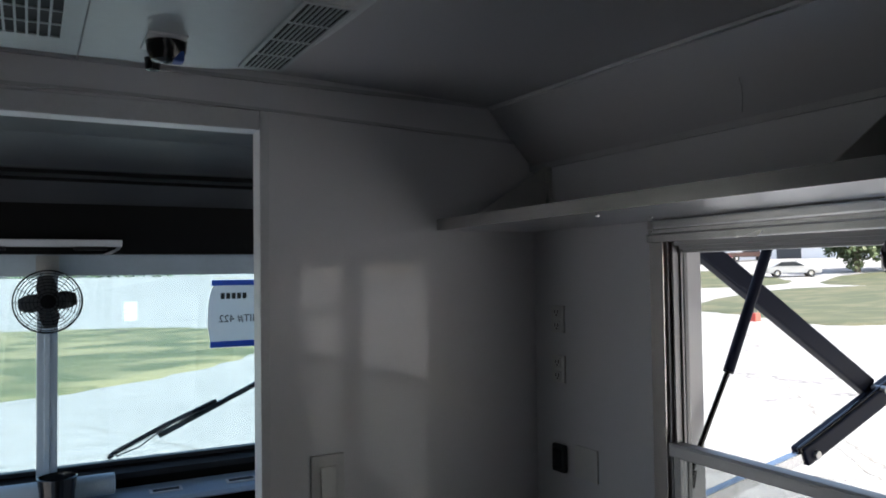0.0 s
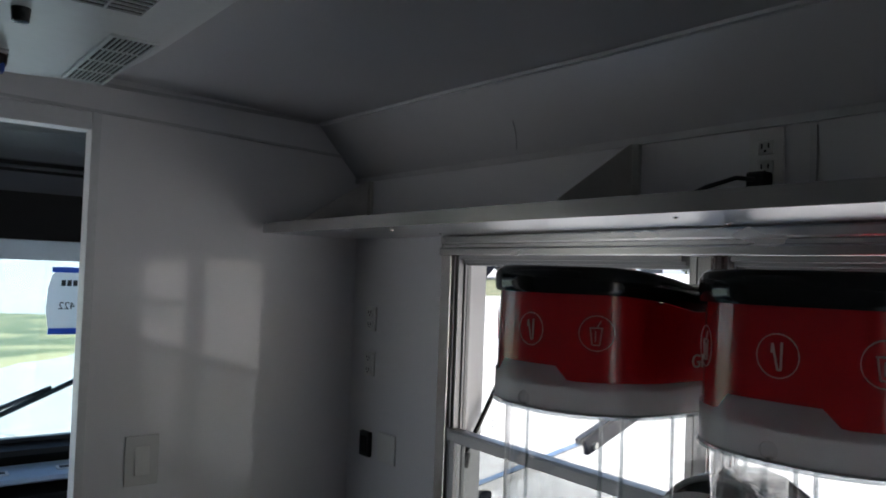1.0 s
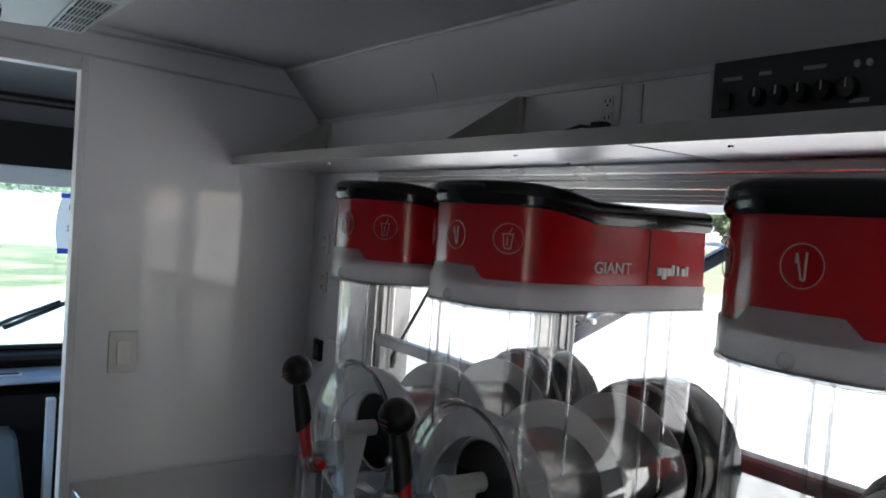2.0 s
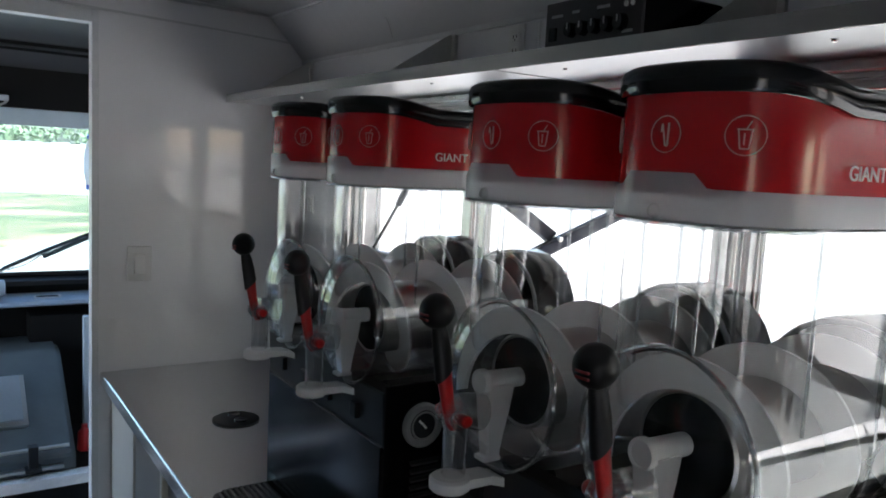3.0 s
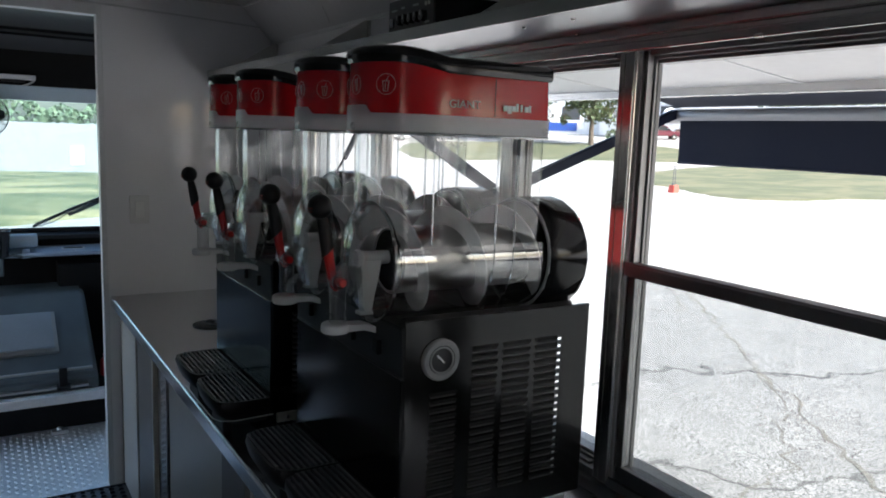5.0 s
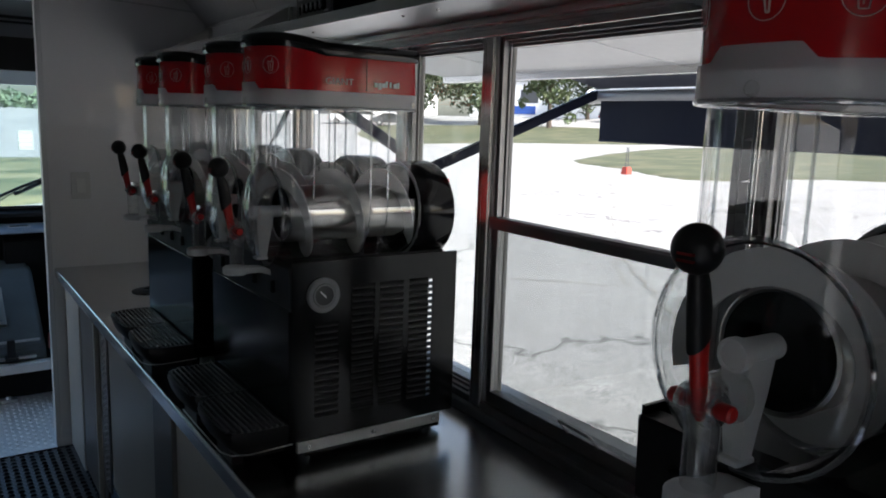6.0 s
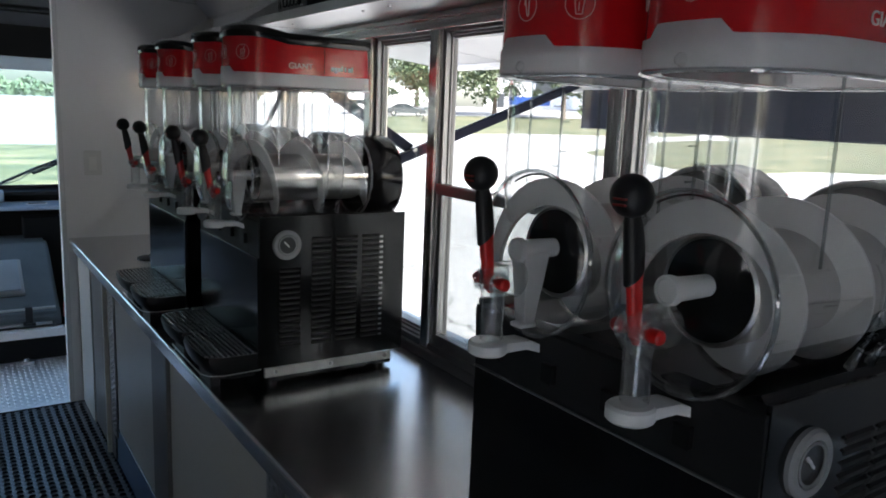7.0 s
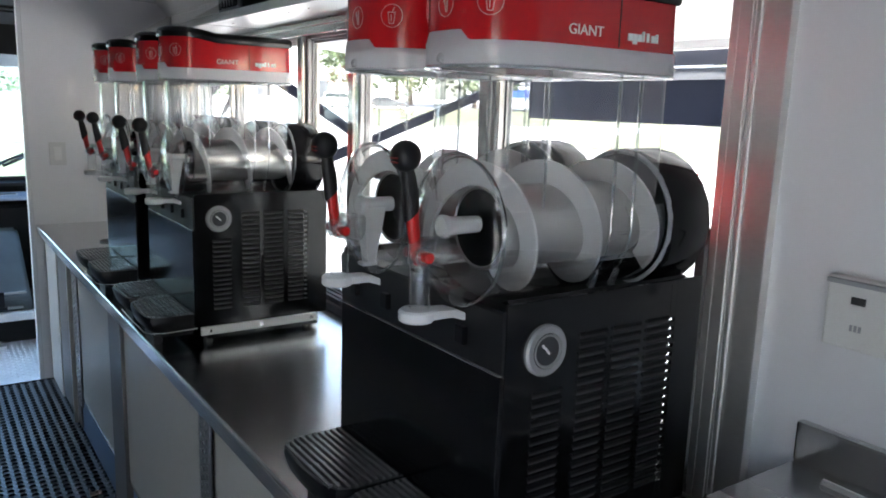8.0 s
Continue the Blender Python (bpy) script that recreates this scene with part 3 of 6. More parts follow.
def bowl(machine, cy, upright=0.0, rise=0.0, leg=True):
    """One see-through bowl with its auger, tap and lid; x as in the room, z from the countertop."""
    top = 0.738
    # clear tank: round-fronted walls down to the drum
    bm = B()
    loft(bm, [d_plan(0.006, z=z, cy=cy, front=0.600) for z in (0.735 + rise, 0.68, 0.60)] + [d_plan(0.008, z=0.555, cy=cy, front=0.606)], True)
    tank = part("bowl", bm, CLEAR, machine, "clear plastic bowl", True)
    bm = B()
    rings = []
    for x in (0.625, 0.70, 0.80, 0.88, 0.943):
        ring = []
        for k in range(25):
            t = radians(-200 + 220 * k / 24)
            ring.append((x, cy + 0.099 * math.cos(t), AX_Z + 0.099 * math.sin(t)))
        rings.append(ring)
    loft(bm, rings, False)
    part("drum_wall", bm, CLEAR_DRUM, tank, "", True)
    # ribs that run down the side of the bowl
    for s in (-1, 1):
        for x in (0.692, 0.822, 0.864):
            bm = B()
            low = x > 0.8
            pipe(bm, [(x, cy + s * 0.0995, 0.737 + rise), (x, cy + s * 0.0995, 0.56)], 0.0025 if low else 0.0018, 8)
            if low:
                pipe(bm, [(x, cy + s * 0.0995, 0.56), (x - 0.001, cy + s * 0.1012, 0.52), (x - 0.003, cy + s * 0.0975, 0.49), (x - 0.006, cy + s * 0.086, 0.460)], 0.0013, 6)
            part("rib", bm, CLEAR_RIB, tank, "", True)
    if rise == 0.0:
        bm = B()
        pipe(bm, [(0.748, cy + 0.0985, 0.735), (0.748, cy + 0.0985, 0.60)], 0.0022, 6)
        for k in range(5):
            z = 0.622 + k * 0.021
            box(bm, 0.748 if k % 2 else 0.733, 0.763 if k % 2 else 0.748, cy + 0.0975, cy + 0.1, z - 0.0013, z + 0.0013)
        part("level_scale", bm, CLEAR_RIB, tank, "clear level marks")
    for s in (-1, 1):
        for x in (0.814, 0.856):
            part("clip", rod(B(), (x, cy + s * 0.076, 0.436), (x, cy + s * 0.086, 0.460), 0.0065, 0.004, 10), CLEAR_RIB, tank, "", True)
    # milky band with a raised tab at the front
    bm = B()
    lo = d_plan(0.003, 56, z=top, cy=cy)
    lo2 = d_plan(0.0, 56, z=top + 0.003, cy=cy)
    hi = [(x, y, 0.770 + (0.013 * min(1.0, max(0.0, (0.048 - abs(y - cy)) / 0.012)) if x < 0.7 else 0.0)) for x, y, z in d_plan(0.0, 56, cy=cy)]
    loft(bm, [[(x, y, top) for x, y, z in d_plan(0.02, 56, cy=cy)], lo, lo2, hi])
    band = part("band", bm, BAND, machine, "milky white plastic band", True)
    band.location.z = rise
    bm = B()
    edge = [(x, y, top) for x, y, z in d_plan(0.0005, 30, cy=cy)]
    pipe(bm, edge + edge[:2], 0.0026, 6)
    part("rim", bm, CLEAR_RIB, band, "clear plastic lip", True)
    part("screw", rod(B(), (0.604, cy, 0.744), (0.586, cy, 0.749), 0.009, 0.006, 12), CLEAR_THICK, band, "", True)
    for s in (-1, 1):
        part("screw", rod(B(), (0.918, cy + s * 0.100, 0.75), (0.918, cy + s * 0.108, 0.75), 0.007, 0.006, 10), CLEAR_THICK, band, "", True)
    # red shell
    bm = B()
    ring0 = [(x, y, 0.762) for x, y, z in d_plan(0.0015, cy=cy)]
    ring1 = [(x, y, 0.842 + wave(x)) for x, y, z in d_plan(0.003, cy=cy)]
    loft(bm, [ring0, ring1])
    lid = part("lid", bm, RED_LID, machine, "glossy red lid", True)
    lid.location.z = rise
    # black cap
    bm = B()
    rings = []
    for inset, dz in ((-0.001, -0.003), (-0.0028, 0.001), (-0.0028, 0.014), (-0.0005, 0.020), (0.005, 0.0235), (0.012, 0.0232), (0.024, 0.018), (0.05, 0.012), (0.09, 0.010)):
        rings.append([(x, y, 0.845 + wave(x) + dz) for x, y, z in d_plan(inset, cy=cy)])
    loft(bm, rings, True, False, True)
    part("cap", bm, LID_BLACK, lid, "black glossy cap", True)
    # printed marks: ringed signs near the front, plain bars for the lettering
    for s in (-1, 1):
        for xc, yo in ((0.618, 0.068), (0.581, 0.004)):
            if s > 0 and xc < 0.6:
                continue
            bm = B()
            # axes on the curved side
            f = lambda v: Vector((0.715 - 0.122 * (1 - (v / 0.101) ** (2 / 0.82)) ** 0.41, cy + s * v, 0.816))
            o, u = f(yo), (f(yo + 0.004) - f(yo - 0.004)).normalized()
            if u.x < 0:
                u = -u
            nrm = Vector((-u.y * s, u.x * s, 0)) * (1 if s > 0 else 1)
            if nrm.y * s < 0:
                nrm = -nrm
            o = o + nrm * 0.0015
            R = 0.0165 if xc > 0.6 else 0.0160
            pipe(bm, [tuple(o + R * (math.cos(radians(a)) * u + math.sin(radians(a)) * Vector((0, 0, 1)))) for a in range(0, 361, 15)], 0.0005, 4)
            if xc > 0.6:
                for p, q in (((-0.006, 0.005), (-0.004, -0.011)), ((0.005, 0.005), (0.003, -0.011)), ((-0.004, -0.011), (0.003, -0.011)), ((-0.007, 0.005), (0.006, 0.005)), ((0.0, 0.005), (0.004, 0.012)), ((-0.001, 0.002), (-0.001, -0.008))):
                    pipe(bm, [tuple(o + p[0] * u * s * -1 + Vector((0, 0, p[1]))), tuple(o + q[0] * u * s * -1 + Vector((0, 0, q[1])))], 0.0007, 4)
            else:
                for p, q in (((-0.003, 0.010), (-0.0025, -0.010)), ((0.004, 0.009), (0.0, -0.010)), ((0.004, 0.009), (0.0045, 0.002)), ((-0.0025, -0.010), (0.0, -0.010))):
                    pipe(bm, [tuple(o - p[0] * u + Vector((0, 0, p[1]))), tuple(o - q[0] * u + Vector((0, 0, q[1])))], 0.0009, 4)
            part("printed_sign", bm, ICON, lid, "pale ringed sign")
        ys = cy + s * 0.1045
        tm = word_mesh("GIANT", 0.0190, 0.0005, 1.10)
        turn = Matrix.Rotation(radians(90), 4, "X") if s < 0 else Matrix.Rotation(radians(180), 4, "Z") @ Matrix.Rotation(radians(90), 4, "X")
        tm.transform(Matrix.Translation((0.713 if s < 0 else 0.777, ys, 0.7835)) @ turn)
        tm.materials.append(WORD_PRINT)
        new("lettering", tm).parent = lid
        bm = B()
        for k, (h, drop) in enumerate(((0.0095, 0), (0.0095, 0.004), (0.0095, 0), (0.0135, 0), (0.0120, 0), (0.0095, 0), (0.0120, 0))):
            x = 0.824 + k * 0.0092
            wk = 0.0042 if k in (3, 4, 6) else 0.0078
            box(bm, x, x + wk, ys - 0.001, ys + 0.001, 0.7825 - drop, 0.7825 + h)
        part("lettering", bm, WHITE_PLASTIC, lid, "white plain marks")
        bm = B()
        box(bm, 0.806, 0.8068, ys - 0.0008, ys + 0.0006, 0.772, 0.836)
        part("seam", bm, BLACK_PLASTIC, lid)
    # cooling drum
    bm = B()
    turned_x(bm, [(0.70, 0.0), (0.70, 0.0545), (0.664, 0.0548), (0.661, 0.057), (0.664, 0.060), (0.93, 0.060), (0.945, 0.055), (0.945, 0.0)], cy, AX_Z, 36)
    part("cooling_drum", bm, STEEL_DRUM, machine, "polished steel drum", True)
    bm = B()
    turned_x(bm, [(0.694, 0.0), (0.694, 0.050), (0.690, 0.0528), (0.6632, 0.0538), (0.663, 0.0545), (0.699, 0.0543), (0.699, 0.0)], cy, AX_Z, 30)
    part("drum_cap", bm, BLACK_SATIN, machine, "", True)
    # auger: a broad white helical blade
    bm = B()
    turns, seg, pitch = 2.75, 34, 0.1215
    n = int(turns * seg)
    t0 = -0.35
    outer0, inner0, outer1, inner1 = [], [], [], []
    for k in range(n + 1):
        t = 2 * math.pi * k / seg + t0
        x = 0.657 + pitch * (t - math.pi / 2) / (2 * math.pi)
        full = min(1.0, 0.55 + 0.06 * k)
        c, s = math.cos(t), math.sin(t)
        for lst, r, dx in ((outer0, 0.061 + 0.034 * full, -0.002), (outer1, 0.061 + 0.034 * full, 0.002), (inner1, 0.0605, 0.003), (inner0, 0.0605, -0.003)):
            lst.append((x + dx, cy + r * c, AX_Z + r * s))
    rings = [[outer0[k], outer1[k], inner1[k], inner0[k]] for k in range(n + 1)]
    loft(bm, rings, True, True, True)
    auger = part("auger", bm, AUGER, machine, "white plastic helical auger", True)
    # hub and scraper of the auger
    bm = B()
    turned_x(bm, [(0.5985, 0.0), (0.5985, 0.0115), (0.597, 0.0125), (0.597, 0.0145), (0.599, 0.0158), (0.606, 0.0158), (0.609, 0.0128), (0.66, 0.0118), (0.66, 0.0)], cy, AX_Z + 0.006, 18)
    part("hub", bm, WHITE_PLASTIC, auger, "", True)
    if leg:
        bm = B()
        legs = []
        for z, x0, x1, hy in ((0.002, 0.603, 0.642, 0.0135), (-0.030, 0.606, 0.637, 0.0125), (-0.062, 0.609, 0.631, 0.0105), (-0.090, 0.612, 0.627, 0.009)):
            legs.append([(x0, cy - hy, AX_Z + z), (x1, cy - hy, AX_Z + z), (x1, cy + hy, AX_Z + z), (x0, cy + hy, AX_Z + z)])
        loft(bm, legs, True, True, True)
        box(bm, 0.604, 0.630, cy - 0.011, cy + 0.011, AX_Z - 0.094, AX_Z - 0.088, 0.002)
        part("scraper", bm, AUGER, auger, "white tapering scraper leg")
    # front plate: a shallow clear dome with a thick rim
    bm = B()
    turned_x(bm, [(0.632, 0.104), (0.624, 0.105), (0.617, 0.102), (0.606, 0.086), (0.597, 0.058), (0.593, 0.025), (0.593, 0.0)], cy, AX_Z, 40)
    front = part("front_plate", bm, CLEAR_PLATE, machine, "clear domed front plate", True)
    bm = B()
    pipe(bm, torus_pts((0.624, cy, AX_Z), 0.105, "x", 40), 0.0026, 8)
    part("rim", bm, CLEAR_RIB, front, "", True)
    bm = B()
    pipe(bm, torus_pts((0.632, cy, AX_Z), 0.1, "x", 26, 60, 170), 0.0014, 6)
    part("gasket", bm, RUBBER, front, "", True)
    # rear housing
    bm = B()
    turned_x(bm, [(0.945, 0.100), (0.942, 0.109), (0.950, 0.113), (1.028, 0.113), (1.037, 0.108), (1.039, 0.0)], cy, AX_Z - 0.002, 20)
    rear = part("rear_housing", bm, BLACK_PANEL, machine, "black glossy rear housing", True)
    part("rear_plate", box(B(), 1.0385, 1.042, cy - 0.075, cy + 0.075, AX_Z - 0.045, AX_Z + 0.075, 0.001), RED, rear, "red plate on the back")
    bm = B()
    pipe(bm, torus_pts((0.944, cy, AX_Z), 0.106, "x", 36), 0.004, 8)
    part("seal", bm, TRIM_GREY, rear, "", True)
    bm = B()
    turned_x(bm, [(0.946, 0.0), (0.946, 0.099), (0.956, 0.099), (0.956, 0.0)], cy, AX_Z, 30)
    part("rear_disc", bm, BLACK_SATIN, rear, "", True)
    # tap
    ty = cy
    bm = B()
    turned_z(bm, [(0.415, 0.013), (0.418, 0.015), (0.474, 0.015), (0.482, 0.018), (0.506, 0.018), (0.510, 0.014), (0.510, 0.0)], 0.566, ty, 18)
    rod(bm, (0.562, ty, 0.497), (0.60, ty, 0.49), 0.018, 0.024, 16)
    rod(bm, (0.562, ty - 0.014, 0.490), (0.562, ty + 0.014, 0.490), 0.0125, 0.0125, 16)
    tap = part("tap", bm, CLEAR_THICK, machine, "clear plastic tap", True)
    bm = B()
    rod(bm, (0.562, ty - 0.022, 0.490), (0.562, ty + 0.020, 0.490), 0.0045, 0.0045, 14)
    for s in (-1, 1):
        turned = [(-0.008, 0.0), (-0.008, 0.0055), (-0.006, 0.0074), (0.005, 0.0076), (0.008, 0.0058), (0.008, 0.0)]
        rings = [[(0.562 + r * math.cos(2 * math.pi * k / 16), ty + s * 0.023 + h, 0.490 + r * math.sin(2 * math.pi * k / 16)) for k in range(16)] for h, r in turned]
        loft(bm, rings)
    part("pivot", bm, RED_DEEP, tap, "red pivot pin", True)
    for q in (-0.0165, 0.0165):
        bm = B()
        pipe(bm, torus_pts((0.562, ty + q, 0.490), 0.0125, "y", 20), 0.0024, 6)
        part("collar", bm, CLEAR_RIB, tap, "clear plastic ring", True)
    lever = part("lever", loft(B(), [[(xc + w * math.cos(2 * math.pi * k / 14), ty + w * 0.8 * math.sin(2 * math.pi * k / 14), z) for k in range(14)] for z, xc, w in ((0.476, 0.562, 0.004), (0.484, 0.559, 0.007), (0.505, 0.554 + 0.3 * upright, 0.0084), (0.535, 0.548 + 0.55 * upright, 0.0092), (0.556, 0.545 + 0.7 * upright, 0.0100))], True, True, True), RED_DEEP, machine, "red and black ball-headed tap lever", True)
    bm = B()
    loft(bm, [[(xc + w * math.cos(2 * math.pi * k / 14), ty + w * 0.8 * math.sin(2 * math.pi * k / 14), z + tilt * math.cos(2 * math.pi * k / 14)) for k in range(14)] for z, xc, w, tilt in ((0.545, 0.546 + 0.6 * upright, 0.0108, 0.010), (0.575, 0.541 + 0.8 * upright, 0.0118, 0), (0.595, 0.537 + 0.9 * upright, 0.0105, 0), (0.608, 0.534 + upright, 0.008, 0))], True, True, True)
    part("grip", bm, BLACK_PLASTIC, lever, "black rubber grip", True)
    bm = B()
    bmesh.ops.create_uvsphere(bm, u_segments=20, v_segments=14, radius=0.0208, matrix=Matrix.Translation((0.531 + upright, ty, 0.622)))
    part("ball", bm, BLACK_PLASTIC, lever, "black ball knob", True)
    bm = B()
    for k in range(2):
        box(bm, 0.5095 + upright, 0.5125 + upright, ty - 0.012, ty + 0.003, 0.6135 + k * 0.0055, 0.6155 + k * 0.0055, 0, )
    part("mark", bm, MARK_RED, lever, "small red print")
    lever.location.z = -0.7 * rise
    # white spout guard
    bm = B()
    loft(bm, [[(0.562 + r * math.cos(2 * math.pi * k / 20), ty + r * math.sin(2 * math.pi * k / 20), z) for k in range(20)] for z, r in ((0.398, 0.022), (0.401, 0.025), (0.412, 0.025), (0.415, 0.022))], True, True, True)
    prism(bm, [(0.575, 0.413), (0.615, 0.411), (0.640, 0.402), (0.656, 0.398), (0.656, 0.374), (0.650, 0.374), (0.649, 0.389), (0.634, 0.393), (0.610, 0.401), (0.575, 0.401)], "y", ty - 0.018, ty + 0.014)
    part("spout_guard", bm, WHITE_PLASTIC, machine, "white spout guard", True)


def slush_machine(y_near, width=0.49, bowls=(0.118, 0.372), upright=0.0, at=(0.0, 0.0), rise=0.006):
    m = thing("slush_machine", (at[0], y_near, CTR_Z + at[1]), "black two-bowl slush machine, red lids, empty clear bowls, on steel countertop", "slush machine", "slush machines on the counter")
    w = width
    # cabinet
    bm = B()
    box(bm, 0.648, 0.930, 0.006, w - 0.006, 0.055, 0.405, 0.003)
    part("body", bm, BLACK_SATIN, m)
    for y0, y1 in ((0.0, 0.006), (w - 0.006, w)):
        bm = B()
        box(bm, 0.637, 0.9655, y0, y1, 0.055, 0.434, 0.001)
        box(bm, 0.978, 1.04, y0, y1, 0.055, 0.434, 0.001)
        # short open slots between the two sheets, at the louvres' ends
        rows = int((0.382 - 0.10) / 0.0135)
        cuts = [0.10 + (k + 0.5) * 0.282 / rows - 0.004 for k in range(rows)]
        for za, zb in zip([0.055] + [c + 0.0032 for c in cuts], [c - 0.0032 for c in cuts] + [0.434]):
            box(bm, 0.9655, 0.978, y0, y1, za, zb)
        side = part("side_panel", bm, BLACK_SATIN, m)
        out = -1 if y0 == 0 else 1
        ys = y0 if out < 0 else y1
        for x0, x1, z0, z1 in ((0.771, 0.826, 0.10, 0.382), (0.838, 0.899, 0.10, 0.382), (0.912, 0.964, 0.10, 0.382), (0.686, 0.742, 0.10, 0.308)):
            bm = B()
            rows = int((z1 - z0) / 0.0135)
            for k in range(rows):
                z = z0 + (k + 0.5) * (z1 - z0) / rows
                prism(bm, [(ys - out * 0.0005, z + 0.0045), (ys + out * 0.0032, z + 0.001), (ys + out * 0.0032, z - 0.001), (ys - out * 0.0005, z - 0.0015)], "x", x0, x1)
            part("vent", bm, VENT_BLACK, side, "pressed louvre slots")
            # Dark strips on the solid sheet, drawn as the shade under each louvre.
            bm = B()
            for k in range(rows):
                z = z0 + (k + 0.5) * (z1 - z0) / rows
                box(bm, x0 + 0.002, x1 - 0.002, min(ys - out * 0.001, ys + out * 0.0006), max(ys - out * 0.001, ys + out * 0.0006), z - 0.006, z - 0.002)
            part("vent_gap_shade", bm, DARK, side)
        if out < 0:
            bm = B()
            def ring_y(r, d, seg=32):
                return [(0.705 + r * math.cos(2 * math.pi * k / seg), ys - d, 0.364 + r * math.sin(2 * math.pi * k / seg)) for k in range(seg)]
            loft(bm, [ring_y(0.037, 0), ring_y(0.037, 0.005), ring_y(0.034, 0.008), ring_y(0.026, 0.008), ring_y(0.0245, 0.004)])
            dial = part("dial", bm, DIAL_GREY, side, "round grey dial", True)
            bm = B()
            loft(bm, [ring_y(0.0245, 0.001), ring_y(0.0245, 0.0035), ring_y(0.001, 0.0035)], True)
            part("dial_face", bm, DIAL_FACE, dial, "", True)
            bm = B()
            loft(bm, [ring_y(0.024, 0.0075), ring_y(0.022, 0.0085), ring_y(0.0205, 0.0075)], True)
            part("dial_ring", bm, DIAL_GREY, dial, "", True)
            bm = B()
            beam(bm, (0.701, ys - 0.006, 0.369), (0.710, ys - 0.006, 0.359), 0.002, 0.003)
            beam(bm, (0.700, ys - 0.006, 0.368), (0.697, ys - 0.006, 0.373), 0.002, 0.003)
            part("needle", bm, WHITE_PLASTIC, dial)
    bm = B()
    box(bm, 0.632, 0.66, 0.004, w - 0.004, 0.06, 0.335, 0.002)
    fpanel = part("front_panel", bm, BLACK_PANEL, m, "black gloss front panel")
    part("edge_strip", box(B(), 0.6305, 0.634, 0.004, w - 0.004, 0.3352, 0.3372), SHEEN_SLAT, fpanel, "thin grey edge")
    bm = B()
    prism(bm, [(0.6345, 0.338), (0.638, 0.332), (0.66, 0.332), (0.66, 0.425), (0.633, 0.425), (0.631, 0.421)], "y", 0.002, w - 0.002)
    ctl = part("control_panel", bm, BLACK_PLASTIC, m)
    for k in range(4):
        bm = B()
        yk = 0.09 + k * 0.105
        box(bm, 0.624, 0.634, yk - 0.011, yk + 0.011, 0.360, 0.386, 0.002)
        part("switch", bm, CAP_BLACK, ctl)
    bm = B()
    box(bm, 0.655, 1.036, 0.007, w - 0.007, 0.405, 0.412, 0.002)
    part("top_plate", bm, BLACK_SATIN, m)
    for yc in bowls:
        bm = B()
        pts = [(0.66 + 0.37 * k / 8, 0) for k in range(9)]
        rings = [[(x, yc - 0.09, 0.412), (x, yc - 0.075, 0.432), (x, yc - 0.045, 0.420), (x, yc + 0.045, 0.420), (x, yc + 0.075, 0.432), (x, yc + 0.09, 0.412)] for x, q in pts]
        loft(bm, rings, True, True, True)
        part("cradle", bm, BLACK_PLASTIC, m, "", True)
    # Added black block that stops light showing through under the machine.
    part("base", box(B(), 0.672, 1.02, 0.020, w - 0.020, 0.010, 0.056, 0.003), BLACK_SATIN, m)
    # base rail and feet
    for y0 in (0.002, w - 0.012):
        bm = B()
        box(bm, 0.65, 1.008, y0, y0 + 0.010, 0.028, 0.052, 0.0015)
        rail = part("base_rail", bm, GALV, m, "bare metal base rail")
        for x in (0.675, 0.83, 0.99):
            bm = B()
            yo = y0 if y0 < 0.1 else y0 + 0.010
            rod(bm, (x, yo - 0.0025, 0.040), (x, yo + 0.0025, 0.040), 0.006, 0.006, 10)
            part("bolt", bm, STEEL, rail)
    for x in (0.68, 0.99):
        for y in (0.04, w - 0.04):
            bm = B()
            turned_z(bm, [(0.0, 0.018), (0.018, 0.016), (0.056, 0.012)], x, y, 14, True, True)
            part("foot", bm, RUBBER, m, "", True)
    # two drip trays with slatted grilles and chamfered corners
    for yc in (w / 4 + 0.0015, w * 0.75 - 0.0015):
        hw, xf = w / 4 - 0.0035, 0.503
        outline = [(0.632, yc - hw), (0.545, yc - hw), (0.515, yc - hw + 0.012), (xf, yc - hw + 0.040), (xf - 0.004, yc), (xf, yc + hw - 0.040), (0.515, yc + hw - 0.012), (0.545, yc + hw), (0.632, yc + hw)]
        inset = lambda f, g: [(x + (g if x < 0.6 else 0), yc + (y - yc) * f) for x, y in outline]
        bm = B()
        loft(bm, [[(x, y, 0.030) for x, y in inset(0.80, 0.035)], [(x, y, 0.058) for x, y in inset(0.96, 0.008)], [(x, y, 0.088) for x, y in outline], [(x, y, 0.094) for x, y in inset(0.985, 0.002)], [(x, y, 0.094) for x, y in inset(0.95, 0.007)], [(x, y, 0.070) for x, y in inset(0.94, 0.008)]], True, True, True)
        tray = part("drip_tray", bm, CAP_BLACK, m, "black drip tray", True)
        for k in range(10):
            x = 0.622 - k * 0.0122
            half = hw * 0.945 - (0.0 if x > 0.54 else (0.54 - x) * 0.75)
            bm = B()
            box(bm, x - 0.0030, x + 0.0030, yc - half, yc + half, 0.089, 0.098, 0.0014)
            part("slat", bm, SHEEN_SLAT, tray)
        for q in (-0.075, 0.0, 0.075):
            part("grille_rib", box(B(), 0.512, 0.628, yc + q - 0.002, yc + q + 0.002, 0.086, 0.093), SHEEN_SLAT, tray)
        part("tray_foot", box(B(), 0.535, 0.56, yc - 0.05, yc + 0.05, 0.0, 0.034, 0.003), BLACK_PLASTIC, tray)
    bm = B()
    pipe(bm, [(0.640, 0.004, 0.052), (0.548, 0.003, 0.050), (0.514, 0.016, 0.050), (0.502, 0.045, 0.050), (0.500, 0.20, 0.052), (0.500, 0.30, 0.054)], 0.0016, 6)
